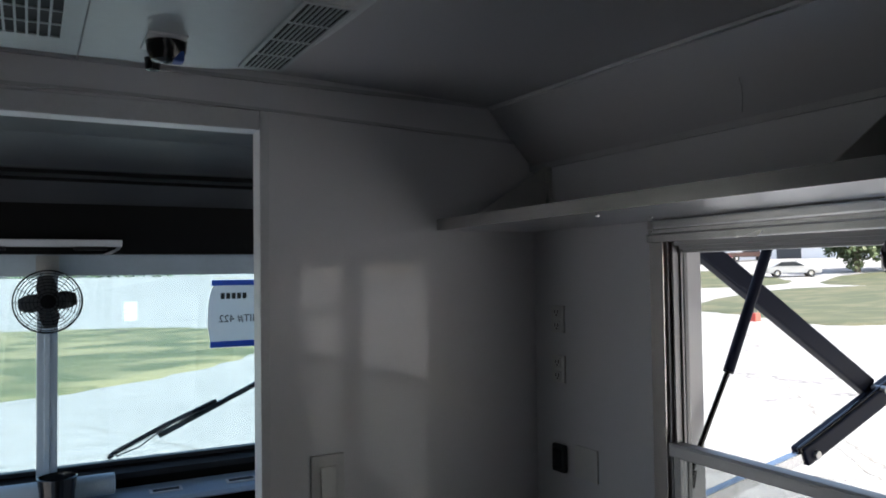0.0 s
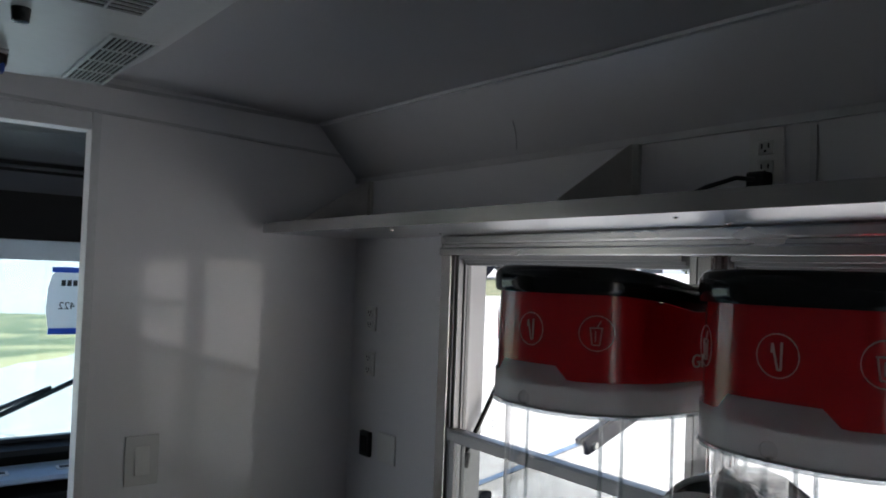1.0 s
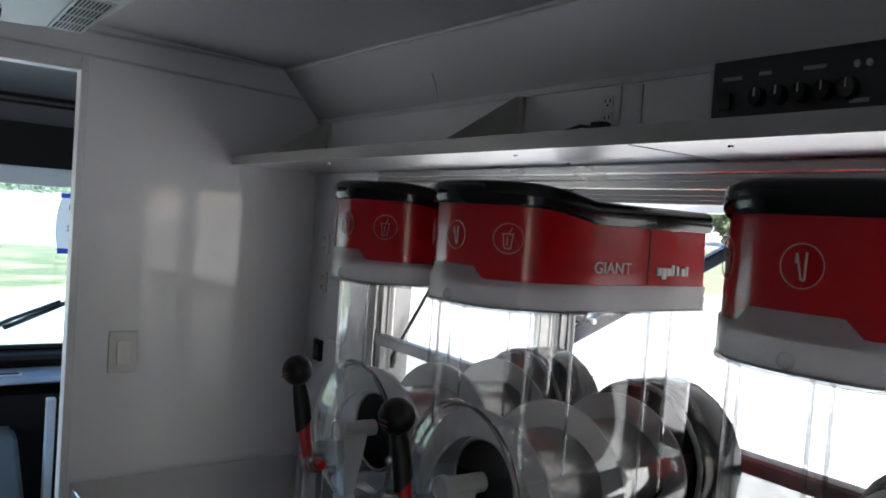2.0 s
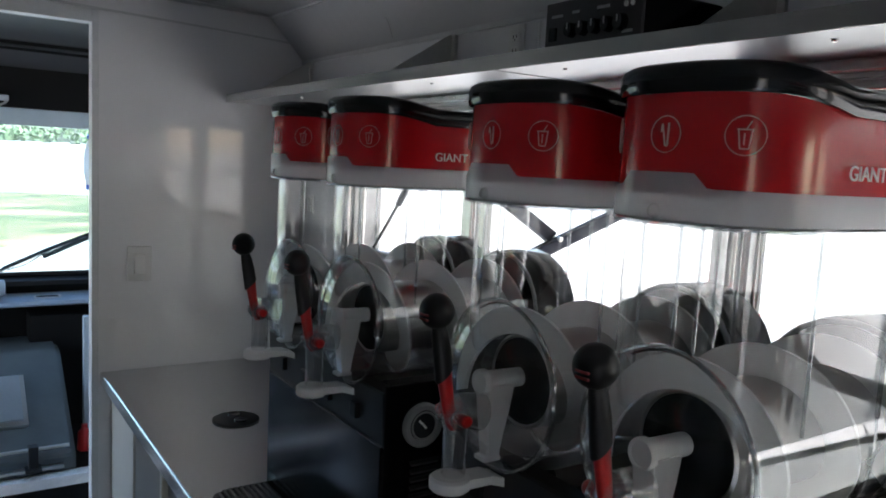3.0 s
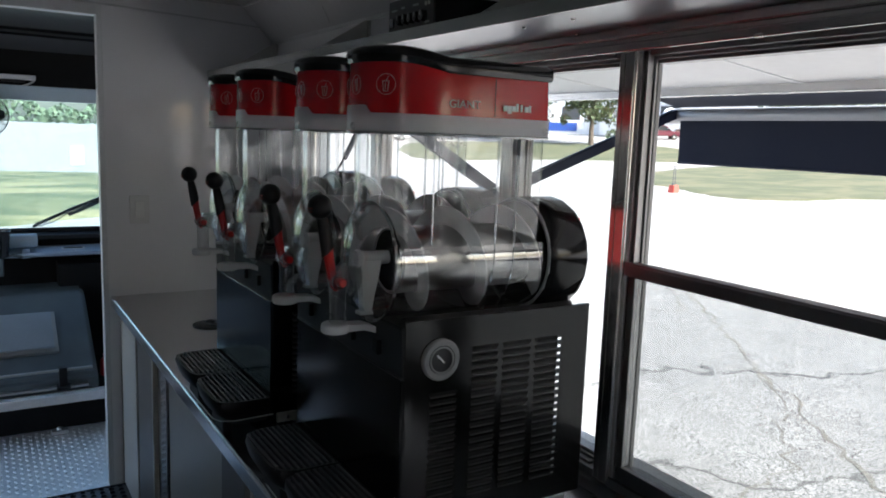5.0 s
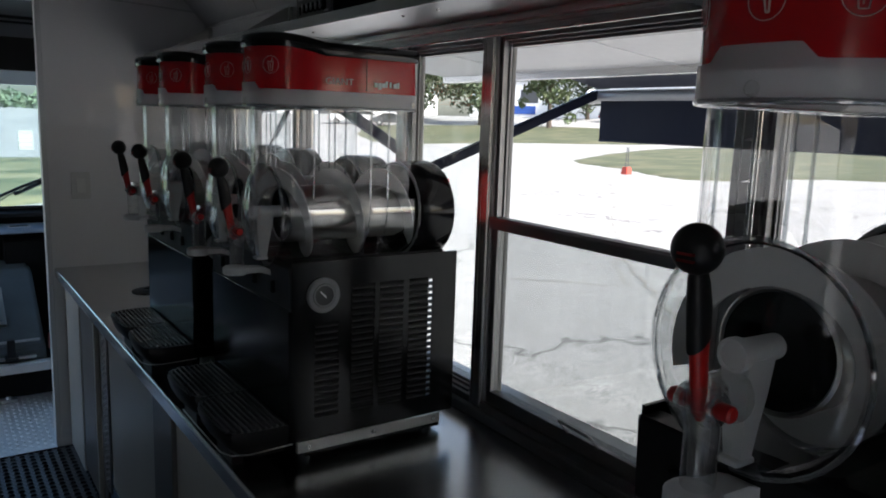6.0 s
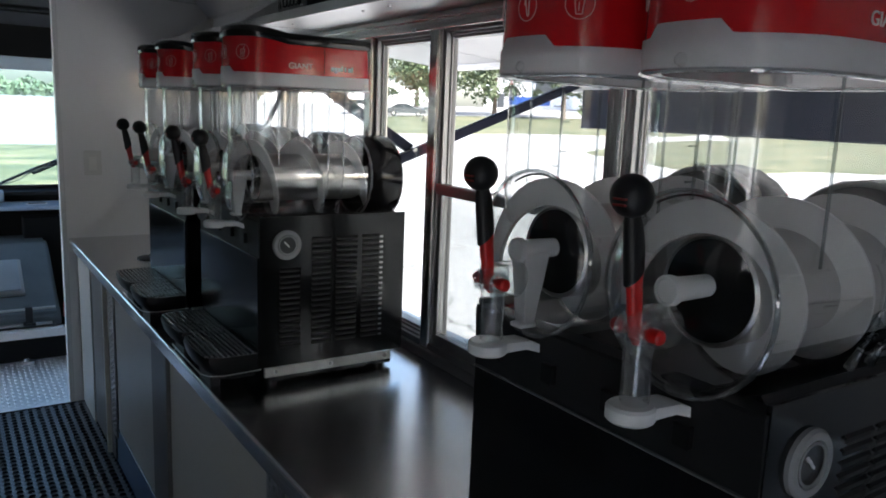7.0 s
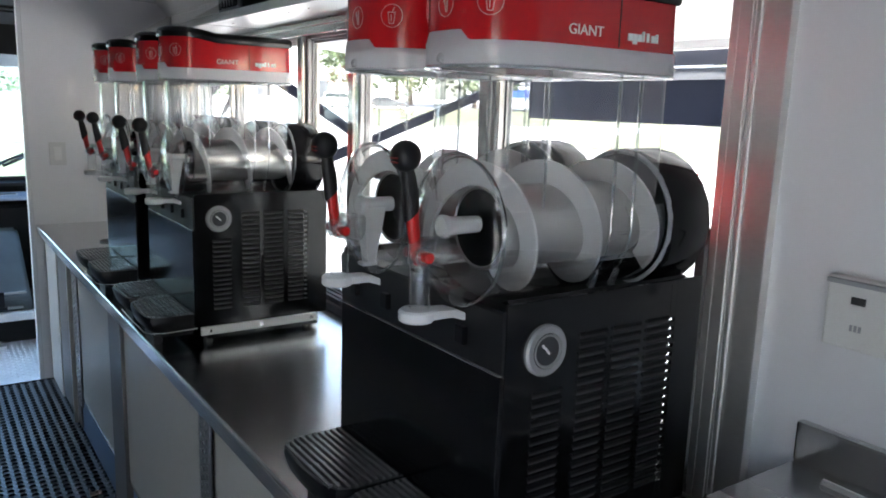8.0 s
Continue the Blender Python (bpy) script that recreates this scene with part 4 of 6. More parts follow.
    part("tray_wire", bm, GALV, m, "thin bright wire under the tray", True)
    for yc in bowls:
        bowl(m, yc, upright, rise, leg=upright == 0.0 or yc > 0.2)
    return m


M_NEAR = -0.812
machine = slush_machine(M_NEAR)
copy_thing(machine, Matrix.Translation((0, -0.152, CTR_Z)))
slush_machine(-2.174, 0.464, (0.103, 0.340), 0.008, (-0.002, 0.008), 0.0)
sheet = thing("rubber_sheet", (0.84, -1.953, CTR_Z), "thin black rubber sheet under a slush machine", "rubber sheet")
part("sheet", box(B(), -0.18, 0.17, -0.23, 0.23, 0.0, 0.008, 0.002), RUBBER, sheet)

# ---- shelf over the windows ----
shelf = thing("wall_shelf", (0.95, 0, 1.851), "long stainless steel wall shelf on triangular brackets", "shelf")
bm = B()
box(bm, 0.0, 0.298, -2.224, PART_Y - 0.004, -0.012, -0.009)
part("board", bm, SHELF_STEEL, shelf)
part("front_lip", box(B(), -0.003, 0.0, -2.224, PART_Y - 0.004, -0.012, 0.016), LIP_STEEL, shelf)
part("back_flange", box(B(), 0.294, 0.298, -2.224, PART_Y - 0.004, -0.009, 0.02), SHELF_STEEL, shelf)
for y in (1.575, 0.615, -0.36, -1.32, -2.20):
    bm = B()
    prism(bm, [(0.02, -0.009), (0.292, -0.009), (0.292, 0.155), (0.280, 0.155)], "y", y - 0.0015, y + 0.0015)
    box(bm, 0.286, 0.296, y - 0.016, y + 0.004, -0.009, 0.155)
    part("bracket", bm, GALV, shelf)
for y in (1.1, 0.35, -0.1, -0.6, -0.75, -1.15, -1.6, -1.75):
    for x in (0.06, 0.2):
        bm = B()
        turned_z(bm, [(-0.012, 0.005), (-0.015, 0.004), (-0.016, 0.0)], x, y, 10)
        part("rivet", bm, STEEL, shelf, "", True)


for y in (0.03, -1.19):
    part("sheet_joint", box(B(), 0.0, 0.29, y - 0.0012, y + 0.0012, -0.0135, -0.012), TRIM_GREY, shelf)


def outlet(name, y, z, label, holes=True, w=0.052, h=0.07):
    o = thing(name, (WALL_X, y, z), label, "outlet")
    bm = B()
    box(bm, -0.006, 0.0, -w / 2, w / 2, -h / 2, h / 2, 0.002)
    part("plate", bm, OUTLET, o)
    if holes:
        for s in (-1, 1):
            bm = B()
            box(bm, -0.0085, -0.005, -0.014, 0.014, s * 0.017 - 0.012, s * 0.017 + 0.012, 0.003)
            soc = part("socket", bm, OUTLET, o)
            for dy in (-0.006, 0.006):
                bm = B()
                box(bm, -0.0095, -0.0080, dy - 0.0012, dy + 0.0012, s * 0.017 - 0.002, s * 0.017 + 0.006)
                part("slot", bm, DARK, soc)
            bm = B()
            rod(bm, (-0.0095, 0, s * 0.017 - 0.0065), (-0.008, 0, s * 0.017 - 0.0065), 0.0022, 0.0022, 8)
            part("slot", bm, DARK, soc)
    return o


outlet("wall_outlet", 1.545, 1.607, "white double power outlet on the white wall")
outlet("wall_outlet", 1.545, 1.478, "white double power outlet on the white wall")
outlet("wall_outlet", 0.345, 1.955, "white power outlet above the steel shelf", True, 0.06, 0.095)
o = outlet("blank_plate", 1.44, 1.255, "white blank cover plate on the wall", False, 0.085, 0.08)
blk = thing("black_socket", (WALL_X, 1.543, 1.25), "small black recessed socket on the wall", "socket")
bm = B()
box(bm, -0.014, 0.0, -0.026, 0.026, -0.036, 0.036, 0.006)
part("housing", bm, BLACK_PLASTIC, blk)
bm = B()
box(bm, -0.016, -0.012, -0.016, 0.016, -0.022, 0.022, 0.003)
part("insert", bm, BLACK_GLOSS, blk)
gf = thing("safety_outlet", (1.128, -2.384, 1.290), "white safety outlet with a raised cover by the sink", "outlet")
gf.scale = (0.9, 0.9, 0.9)
bm = B()
box(bm, -0.022, 0.0, -0.052, 0.052, -0.06, 0.058, 0.004)
part("cover", bm, OUTLET, gf)
bm = B()
box(bm, -0.030, -0.02, -0.05, 0.05, 0.046, 0.054, 0.002)
part("hinge", bm, TRIM_GREY, gf)
bm = B()
box(bm, -0.0245, -0.021, -0.012, 0.010, 0.016, 0.028)
part("display", bm, DARK, gf, "dark little window")
bm = B()
for k in range(3):
    box(bm, -0.0235, -0.0215, -0.010 + k * 0.007, -0.006 + k * 0.007, -0.028, -0.018)
part("lettering", bm, TRIM_GREY, gf)

SWITCH_WHITE = mat("switch_plastic", (0.58, 0.58, 0.57), 0.4, vary=0.03, scale=20)
sw = thing("light_switch", (0.650, PART_Y, 1.25), "white rocker light switch on the partition", "light switch")
bm = B()
box(bm, -0.041, 0.041, -0.007, 0.0, -0.062, 0.062, 0.002)
part("plate", bm, SWITCH_WHITE, sw)
bm = B()
prism(bm, [(-0.006, -0.036), (-0.016, -0.034), (-0.009, 0.034), (-0.006, 0.036)], "x", -0.018, 0.018)
part("rocker", bm, OUTLET, sw)

# plug and lead at the outlet over the shelf
plug = thing("plug", (1.245, 0.345, 1.915), "black plug with a short lead over the shelf", "plug")
bm = B()
box(bm, -0.035, -0.004, -0.016, 0.016, -0.014, 0.014, 0.005)
part("housing", bm, BLACK_PLASTIC, plug)
bm = B()
pipe(bm, [(-0.034, 0, 0.0), (-0.055, 0.02, 0.002), (-0.075, 0.06, -0.012), (-0.085, 0.10, -0.030), (-0.09, 0.14, -0.049), (-0.10, 0.10, -0.0505)], 0.004)
part("lead", bm, BLACK_PLASTIC, plug, "", True)

# seam in the wall panel above the shelf, and a hairline in the cove
bm = B()
box(bm, 1.2455, 1.25, 0.262, 0.272, 1.876, 2.00)
setting("trim_panel_seam", bm, TRIM_WHITE, "white seam strip in the wall panel", "trim")
bm = B()
for k in range(4):
    a, b = 0.5 + k / 8, 0.5 + (k + 1) / 8
    f = lambda u: (1.143 + 0.091 * u, 0.878 + 0.004 * math.sin(7 * u) + 0.058 * u, 2.138 - 0.1066 * u)
    beam(bm, f(a), f(b), 0.0018, 0.002)
setting("trim_cove_seam", bm, TRIM_GREY, "hairline seam in the sloping panel", "trim")

amp = thing("amplifier", (0.962, -0.2125, 1.842), "small black audio amplifier with knobs, on the steel shelf", "amplifier")
bm = B()
box(bm, 0.0, 0.19, -0.118, 0.118, 0.008, 0.085, 0.004)
part("case", bm, BLACK_SATIN, amp)
bm = B()
box(bm, -0.006, 0.0, -0.122, 0.122, 0.006, 0.087, 0.002)
face = part("front_panel", bm, mat("black_amplifier_face", (0.03, 0.03, 0.032), 0.3, vary=0.1, scale=20), amp)
for k, r in ((0, 0.011), (1, 0.011), (2, 0.011), (3, 0.011), (4, 0.012)):
    y = 0.045 - k * 0.031
    bm = B()
    rod(bm, (-0.020, y, 0.042), (-0.005, y, 0.042), r * 0.9, r, 16)
    knob = part("knob", bm, BLACK_GLOSS, face, "", True)
    bm = B()
    box(bm, -0.0212, -0.0198, y - 0.001, y + 0.001, 0.042, 0.051)
    part("pointer", bm, TRIM_GREY, knob)
for y, z, w in ((0.09, 0.066, 0.03), (0.04, 0.068, 0.018), (-0.03, 0.068, 0.03), (-0.09, 0.03, 0.024)):
    bm = B()
    box(bm, -0.0068, -0.0058, y - w / 2, y + w / 2, z - 0.002, z + 0.002)
    part("lettering", bm, TRIM_GREY, face)
bm = B()
box(bm, -0.011, -0.005, 0.088, 0.108, 0.03, 0.05, 0.002)
part("switch", bm, BLACK_GLOSS, face)
for y in (-0.1, 0.1):
    for x in (0.02, 0.17):
        bm = B()
        turned_z(bm, [(0.0, 0.009), (0.009, 0.008)], x, y, 10, True, True)
        part("foot", bm, RUBBER, amp)
for y in (-0.085, -0.1):
    bm = B()
    rod(bm, (-0.009, y, 0.066), (-0.005, y, 0.066), 0.004, 0.004, 8)
    part("jack", bm, GALV, face)

amp.scale = (1.0, 0.914, 1.16)
cable = thing("black_cable", (1.18, 0.36, 1.842), "short black cable lying on the steel shelf", "cable")
bm = B()
pipe(bm, [(0.04, -0.02, 0.006), (-0.02, 0.0, 0.012), (-0.06, 0.03, 0.010), (-0.09, 0.075, 0.004), (-0.10, 0.10, 0.004)], 0.0035, 8)
part("cord", bm, BLACK_PLASTIC, cable, "", True)
part("plug", box(B(), 0.02, 0.055, -0.035, -0.008, 0.0, 0.02, 0.003), BLACK_PLASTIC, cable)

# ---- roof air conditioner ----
ac = thing("ceiling_air_conditioner", (0.08, 0.70, 2.176), "white plastic ceiling air conditioner with slotted grilles", "air conditioner")
AC_WHITE = mat("air_conditioner_plastic", (0.52, 0.56, 0.57), 0.35, vary=0.04, scale=3)


def ac_plan(ins, z, n=64):
    out = []
    for k in range(n):
        t = 2 * math.pi * k / n
        c, s = math.cos(t), math.sin(t)
        x = (0.375 - ins) * math.copysign(abs(c) ** (2 / 6.0), c)
        y = (0.595 - ins) * math.copysign(abs(s) ** (2 / 4.2), s)
        out.append((x, y, z))
    return out


bm = B()
loft(bm, [ac_plan(0, 0.04), ac_plan(0.0, -0.05), ac_plan(0.006, -0.075), ac_plan(0.022, -0.091), ac_plan(0.05, -0.095)], True, False, True)
part("housing", bm, AC_WHITE, ac, "", True)


def grille(x0, x1, y0, y1, cols, rows, along_y):
    """Air grille: a pale raised frame over a near-black plate that stands for the shaded opening, with thin bars."""
    half = 0.0010 if cols == 8 else 0.0016
    g = part("grille", box(B(), x0, x1, y0, y1, -0.0965, -0.0945), DARK, ac, "slotted air grille")
    z0, z1 = -0.0990, -0.0968
    bm = B()
    box(bm, x0 - 0.006, x0, y0 - 0.006, y1 + 0.006, z0, -0.094)
    box(bm, x1, x1 + 0.006, y0 - 0.006, y1 + 0.006, z0, -0.094)
    box(bm, x0, x1, y0 - 0.006, y0, z0, -0.094)
    box(bm, x0, x1, y1, y1 + 0.006, z0, -0.094)
    part("grille_frame", bm, AC_WHITE, g)
    for k in range(1, cols):
        x = x0 + (x1 - x0) * k / cols
        part("bar", box(B(), x - half, x + half, y0, y1, z0, z1), AC_WHITE, g)
    for k in range(1, rows):
        y = y0 + (y1 - y0) * k / rows
        part("bar", box(B(), x0, x1, y - half, y + half, z0, z1), AC_WHITE, g)


grille(0.268, 0.328, 0.17, 0.50, 8, 4, True)
grille(-0.20, -0.005, 0.16, 0.46, 14, 5, True)
grille(0.13, 0.27, -0.20, 0.04, 3, 15, False)
part("seam", box(B(), 0.0225, 0.0245, 0.06, 0.585, -0.0965, -0.094), TRIM_GREY, ac)
bm = B()
box(bm, 0.105, 0.16, 0.38, 0.47, -0.0985, -0.0945, 0.001)
part("dial_plate", bm, WHITE_PLASTIC, ac)
bm = B()
turned_z(bm, [(-0.094, 0.030), (-0.112, 0.028), (-0.125, 0.021), (-0.130, 0.0)], 0.135, 0.42, 18)
part("dial", bm, BLACK_GLOSS, ac, "dark control dial", True)
part("dial_cap", box(B(), 0.142, 0.158, 0.40, 0.425, -0.129, -0.112, 0.004), BLUE_FOAM, ac, "blue dial cap")
for x, y in ((0.13, 0.525), (0.14, 0.135)):
    bm = B()
    turned_z(bm, [(-0.094, 0.013), (-0.114, 0.011), (-0.116, 0.0)], x, y, 12)
    part("knob", bm, BLACK_GLOSS, ac, "", True)

# ---- floor mat ----
bm = B()
P, H = 0.0385, 0.012
nx, ny = 19, 49
x_a, y_a = -0.14, -0.285
verts, faces, tone = [], [], []
def mat_cell(cx, cy):
    """A square cell of the mat with a round hole, its rim raised and rounded."""
    b = len(verts)
    h = P / 2
    outer = [(h, -h * 0.41), (h, h * 0.41), (h * 0.41, h), (-h * 0.41, h), (-h, h * 0.41), (-h, -h * 0.41), (-h * 0.41, -h), (h * 0.41, -h)]
    for x, y in outer:
        verts.append((cx + x, cy + y, H - 0.0022))
    for z, r in ((H - 0.0022, 0.0162), (H - 0.0004, 0.0150), (H, 0.0138), (H - 0.0010, 0.0124), (0.001, 0.0118)):
        for k in range(8):
            a = math.pi * (k - 0.5) / 4
            verts.append((cx + r * math.cos(a), cy + r * math.sin(a), z))
    for k in range(8):
        j = (k + 1) % 8
        for q in range(5):
            faces.append((b + q * 8 + k, b + q * 8 + j, b + q * 8 + 8 + j, b + q * 8 + 8 + k))
            # The holes' inner walls take the second, near-black tone for their shade.
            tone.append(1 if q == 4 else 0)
    for k in (1, 3, 5, 7):
        c = len(verts)
        sx, sy = (1 if k in (1, 7) else -1), (1 if k in (1, 3) else -1)
        verts.append((cx + sx * h, cy + sy * h, H - 0.0022))
        faces.append((b + k, c, b + (k + 1) % 8))
        tone.append(0)
for i in range(nx):
    for j in range(ny):
        mat_cell(x_a + (i + 0.5) * P, y_a + (j + 0.5 + (0.5 if i % 2 else 0.0)) * P)
me = bpy.data.meshes.new("mat_rings")
me.from_pydata(verts, [], faces)
MAT_RUBBER = mat("mat_rubber", (0.05, 0.052, 0.058), 0.30, vary=0.25, scale=5, spec=0.7)
# Darker copy of the rubber: shade inside the holes, put into the colour.
MAT_HOLE_SHADE = mat("mat_hole_shade", (0.004, 0.004, 0.005), 0.5, vary=0.2, scale=9, bump=0.3, bump_scale=40)
me.materials.append(MAT_RUBBER)
me.materials.append(MAT_HOLE_SHADE)
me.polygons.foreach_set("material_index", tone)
me.polygons.foreach_set("use_smooth", [True] * len(me.polygons))
matob = thing("floor_mat", (0.0, 0.0, 0.0), "black rubber drainage mat with round holes, on the tread plate floor", "mat")
rings = new("ring_web", me)
rings.parent = matob
tagged(rings, kind="stuff")
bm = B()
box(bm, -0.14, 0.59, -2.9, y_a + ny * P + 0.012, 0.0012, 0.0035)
part("web", bm, MAT_HOLE_SHADE, matob)
bm = B()
box(bm, -0.14, 0.588, y_a + ny * P + 0.006, y_a + ny * P + 0.02, 0.001, 0.012, 0.003)
part("edge", bm, RUBBER, matob)

scrap = thing("metal_scrap", (0.503, 0.14, 0.011), "small rusty bracket lying on the rubber mat", "bracket")
bm = B()
box(bm, -0.022, 0.022, -0.016, 0.016, 0.0, 0.004, 0.001)
box(bm, -0.022, -0.018, -0.016, 0.016, 0.004, 0.022, 0.001)
rod(bm, (0.006, 0.0, 0.004), (0.006, 0.0, 0.012), 0.007, 0.006, 10)
part("body", bm, mat("rusty_pale_metal", (0.42, 0.30, 0.24), 0.5, 0.4, vary=0.4, scale=40), scrap)

# raised lozenges of the tread plate, on the cab floor
verts, faces = [], []
for i in range(46):
    for j in range(30):
        cx, cy = -0.30 + i * 0.029, 1.60 + j * 0.029
        a = radians(45 if (i + j) % 2 else -45)
        c, s = math.cos(a), math.sin(a)
        b = len(verts)
        for u, v, z in ((-0.012, 0, 0.0004), (0, -0.0042, 0.0004), (0.012, 0, 0.0004), (0, 0.0042, 0.0004), (-0.006, 0, 0.0028), (0.006, 0, 0.0028)):
            verts.append((cx + u * c - v * s, cy + u * s + v * c, z))
        faces += [(b, b + 1, b + 4), (b + 1, b + 2, b + 5), (b + 1, b + 5, b + 4), (b + 2, b + 3, b + 5), (b + 3, b, b + 4), (b + 3, b + 4, b + 5)]
me = bpy.data.meshes.new("tread")
me.from_pydata(verts, [], faces)
me.materials.append(DIAMOND)
tr = new("tread_lozenges", me)
tr.parent = bpy.data.objects["floor"]
tagged(tr, "raised lozenges of the tread plate", kind="stuff")

# ---- steel sink unit beyond the windows ----
sink = thing("sink_unit", (1.127, -2.678, 0.005), "stainless steel sink unit with a raised backsplash", "sink")
bm = B()
box(bm, -0.46, 0.0, -0.42, 0.362, 0.995, 1.034, 0.004)
part("top", bm, STEEL, sink)
bm = B()
box(bm, -0.018, 0.0, -0.42, 0.362, 1.034, 1.099, 0.004)
part("backsplash", bm, STEEL, sink)
bm = B()
box(bm, -0.44, -0.02, -0.40, 0.34, 0.0, 0.995, 0.004)
part("body", bm, STEEL, sink)
bm = B()
turned_z(bm, [(1.034, 0.02), (1.049, 0.018), (1.054, 0.012), (1.085, 0.011)], -0.11, 0.16, 14, False, True)
pipe(bm, [(-0.11, 0.16, 1.078), (-0.14, 0.16, 1.090), (-0.20, 0.16, 1.088), (-0.22, 0.16, 1.07)], 0.010)
pipe(bm, [(-0.11, 0.14, 1.059), (-0.12, 0.26, 1.066)], 0.008)
part("tap", bm, STEEL, sink, "chrome tap", True)

# ---- the cab beyond the doorway ----
WS_Y0, WS_Z0, WS_Y1, WS_Z1 = 3.46, 0.945, 3.36, 1.742
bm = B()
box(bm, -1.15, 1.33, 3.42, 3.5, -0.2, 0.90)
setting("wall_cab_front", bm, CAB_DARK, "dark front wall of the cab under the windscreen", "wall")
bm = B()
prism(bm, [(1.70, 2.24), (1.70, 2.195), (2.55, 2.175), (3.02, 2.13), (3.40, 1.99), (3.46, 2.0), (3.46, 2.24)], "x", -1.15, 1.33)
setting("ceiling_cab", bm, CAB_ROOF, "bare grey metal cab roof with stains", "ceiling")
# Solid header box; its near-black colour stands for a shaded recess.
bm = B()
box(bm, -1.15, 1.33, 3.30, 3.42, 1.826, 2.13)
setting("wall_cab_header", bm, CAB_DARK, "near-black panel over the windscreen, a recess's shade put into its colour", "wall")
bm = B()
beam(bm, (-1.1, 3.04, 2.128), (1.25, 3.04, 2.118), 0.02, 0.02)
beam(bm, (-1.1, 3.07, 2.10), (1.25, 3.07, 2.09), 0.02, 0.012)
setting("trim_cab_roof", bm, CAB_DARK, "dark rubber seam under the cab roof", "trim")
bm = B()
box(bm, -1.1, 1.3, 3.32, 3.40, 1.740, 1.826, 0.004)
setting("trim_windscreen_head", bm, CAB_GREY, "grey painted rail over the windscreen", "trim")
bm = B()
prism(bm, [(3.36, 0.90), (3.36, 0.925), (3.43, 0.955), (3.50, 0.955), (3.50, 0.90)], "x", -1.15, 1.33)
box(bm, -1.15, 1.33, 3.40, 3.425, 0.95, 0.968, 0.003)
setting("trim_windscreen_foot", bm, BLACK_PLASTIC, "black rubber seal at the foot of the windscreen", "trim")
ws = thing("windscreen", (0, 0, 0), "two-part flat windscreen", "windscreen", "", "structure")
WS_GLASS = clear("windscreen_glass", (0.78, 0.88, 0.90), 1.45, 0.005, 0.03)
for x0, x1 in ((-1.1, 0.065), (0.14, 1.28)):
    bm = B()
    prism(bm, [(WS_Y0, WS_Z0), (WS_Y1, WS_Z1), (WS_Y1 + 0.005, WS_Z1), (WS_Y0 + 0.005, WS_Z0)], "x", x0, x1)
    part("pane", bm, WS_GLASS, ws).visible_shadow = False
bm = B()
beam(bm, (0.103, 3.40, 0.93), (0.103, 3.335, 1.75), 0.075, 0.04, (0, 1, 0), 0.006)
beam(bm, (0.103, 3.378, 0.93), (0.103, 3.313, 1.75), 0.022, 0.012, (0, 1, 0), 0.003)
setting("trim_windscreen_post", bm, CAB_GREY, "grey painted post in the middle of the windscreen", "trim")
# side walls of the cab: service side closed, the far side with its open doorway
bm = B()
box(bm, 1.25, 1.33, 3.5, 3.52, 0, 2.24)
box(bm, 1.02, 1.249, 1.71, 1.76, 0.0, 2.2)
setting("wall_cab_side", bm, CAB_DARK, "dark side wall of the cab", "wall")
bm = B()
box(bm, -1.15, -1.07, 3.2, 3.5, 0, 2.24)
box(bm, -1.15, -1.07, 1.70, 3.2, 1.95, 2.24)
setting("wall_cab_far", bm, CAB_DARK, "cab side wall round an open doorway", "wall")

# engine cover, step and floor of the cab
eng = thing("engine_cover", (0.10, 2.5, 0.0), "grey sloping engine cover with a bright hatch", "engine cover")
bm = B()
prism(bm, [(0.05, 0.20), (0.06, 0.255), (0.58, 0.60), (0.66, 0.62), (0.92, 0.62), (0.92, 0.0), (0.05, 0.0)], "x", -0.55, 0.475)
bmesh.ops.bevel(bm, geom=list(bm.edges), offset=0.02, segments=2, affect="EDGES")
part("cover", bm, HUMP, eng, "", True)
t45 = Matrix.Translation((0.0, 0.33, 0.434)) @ Matrix.Rotation(radians(33.6), 4, "X")
hatch = part("hatch", box(B(), -0.40, 0.295, -0.155, 0.15, 0.0, 0.022, 0.004, t45), GALV, eng, "bright sheet metal hatch")
part("hatch_lid", box(B(), -0.39, 0.275, -0.13, 0.14, 0.022, 0.034, 0.003, t45), mat("hatch_grey", (0.45, 0.50, 0.53), 0.3, 0.6, vary=0.15, scale=5), hatch)
part("flange", box(B(), -0.54, 0.42, 0.02, 0.06, 0.198, 0.21, 0.002), GALV, eng)
bm = B()
pipe(bm, [(-0.55, 0.02, 0.30), (0.44, 0.02, 0.305)], 0.008)
rodp = part("rod", bm, GALV, eng, "thin metal rod", True)
bm = B()
box(bm, 0.275, 0.315, 0.0, 0.05, 0.21, 0.32, 0.004)
box(bm, 0.262, 0.328, -0.01, 0.05, 0.205, 0.222, 0.003)
part("clamp", bm, BLACK_PLASTIC, rodp)
bm = B()
box(bm, -0.6, 0.95, 2.46, 2.53, 0.135, 0.185, 0.004)
for k in range(40):
    x = -0.58 + k * 0.038
    beam(bm, (x, 2.458, 0.148), (x + 0.022, 2.458, 0.170), 0.003, 0.006)
    beam(bm, (x, 2.475, 0.186), (x + 0.022, 2.50, 0.186), 0.006, 0.003)
setting("trim_step_nosing", bm, DIAMOND, "tread plate nosing of the cab step", "trim")
bm = B()
box(bm, -0.6, 0.95, 2.47, 2.52, 0.0, 0.133)
setting("wall_step_riser", bm, CAB_DARK, "dark riser of the cab step", "wall")
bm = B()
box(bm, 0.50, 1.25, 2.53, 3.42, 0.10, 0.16)
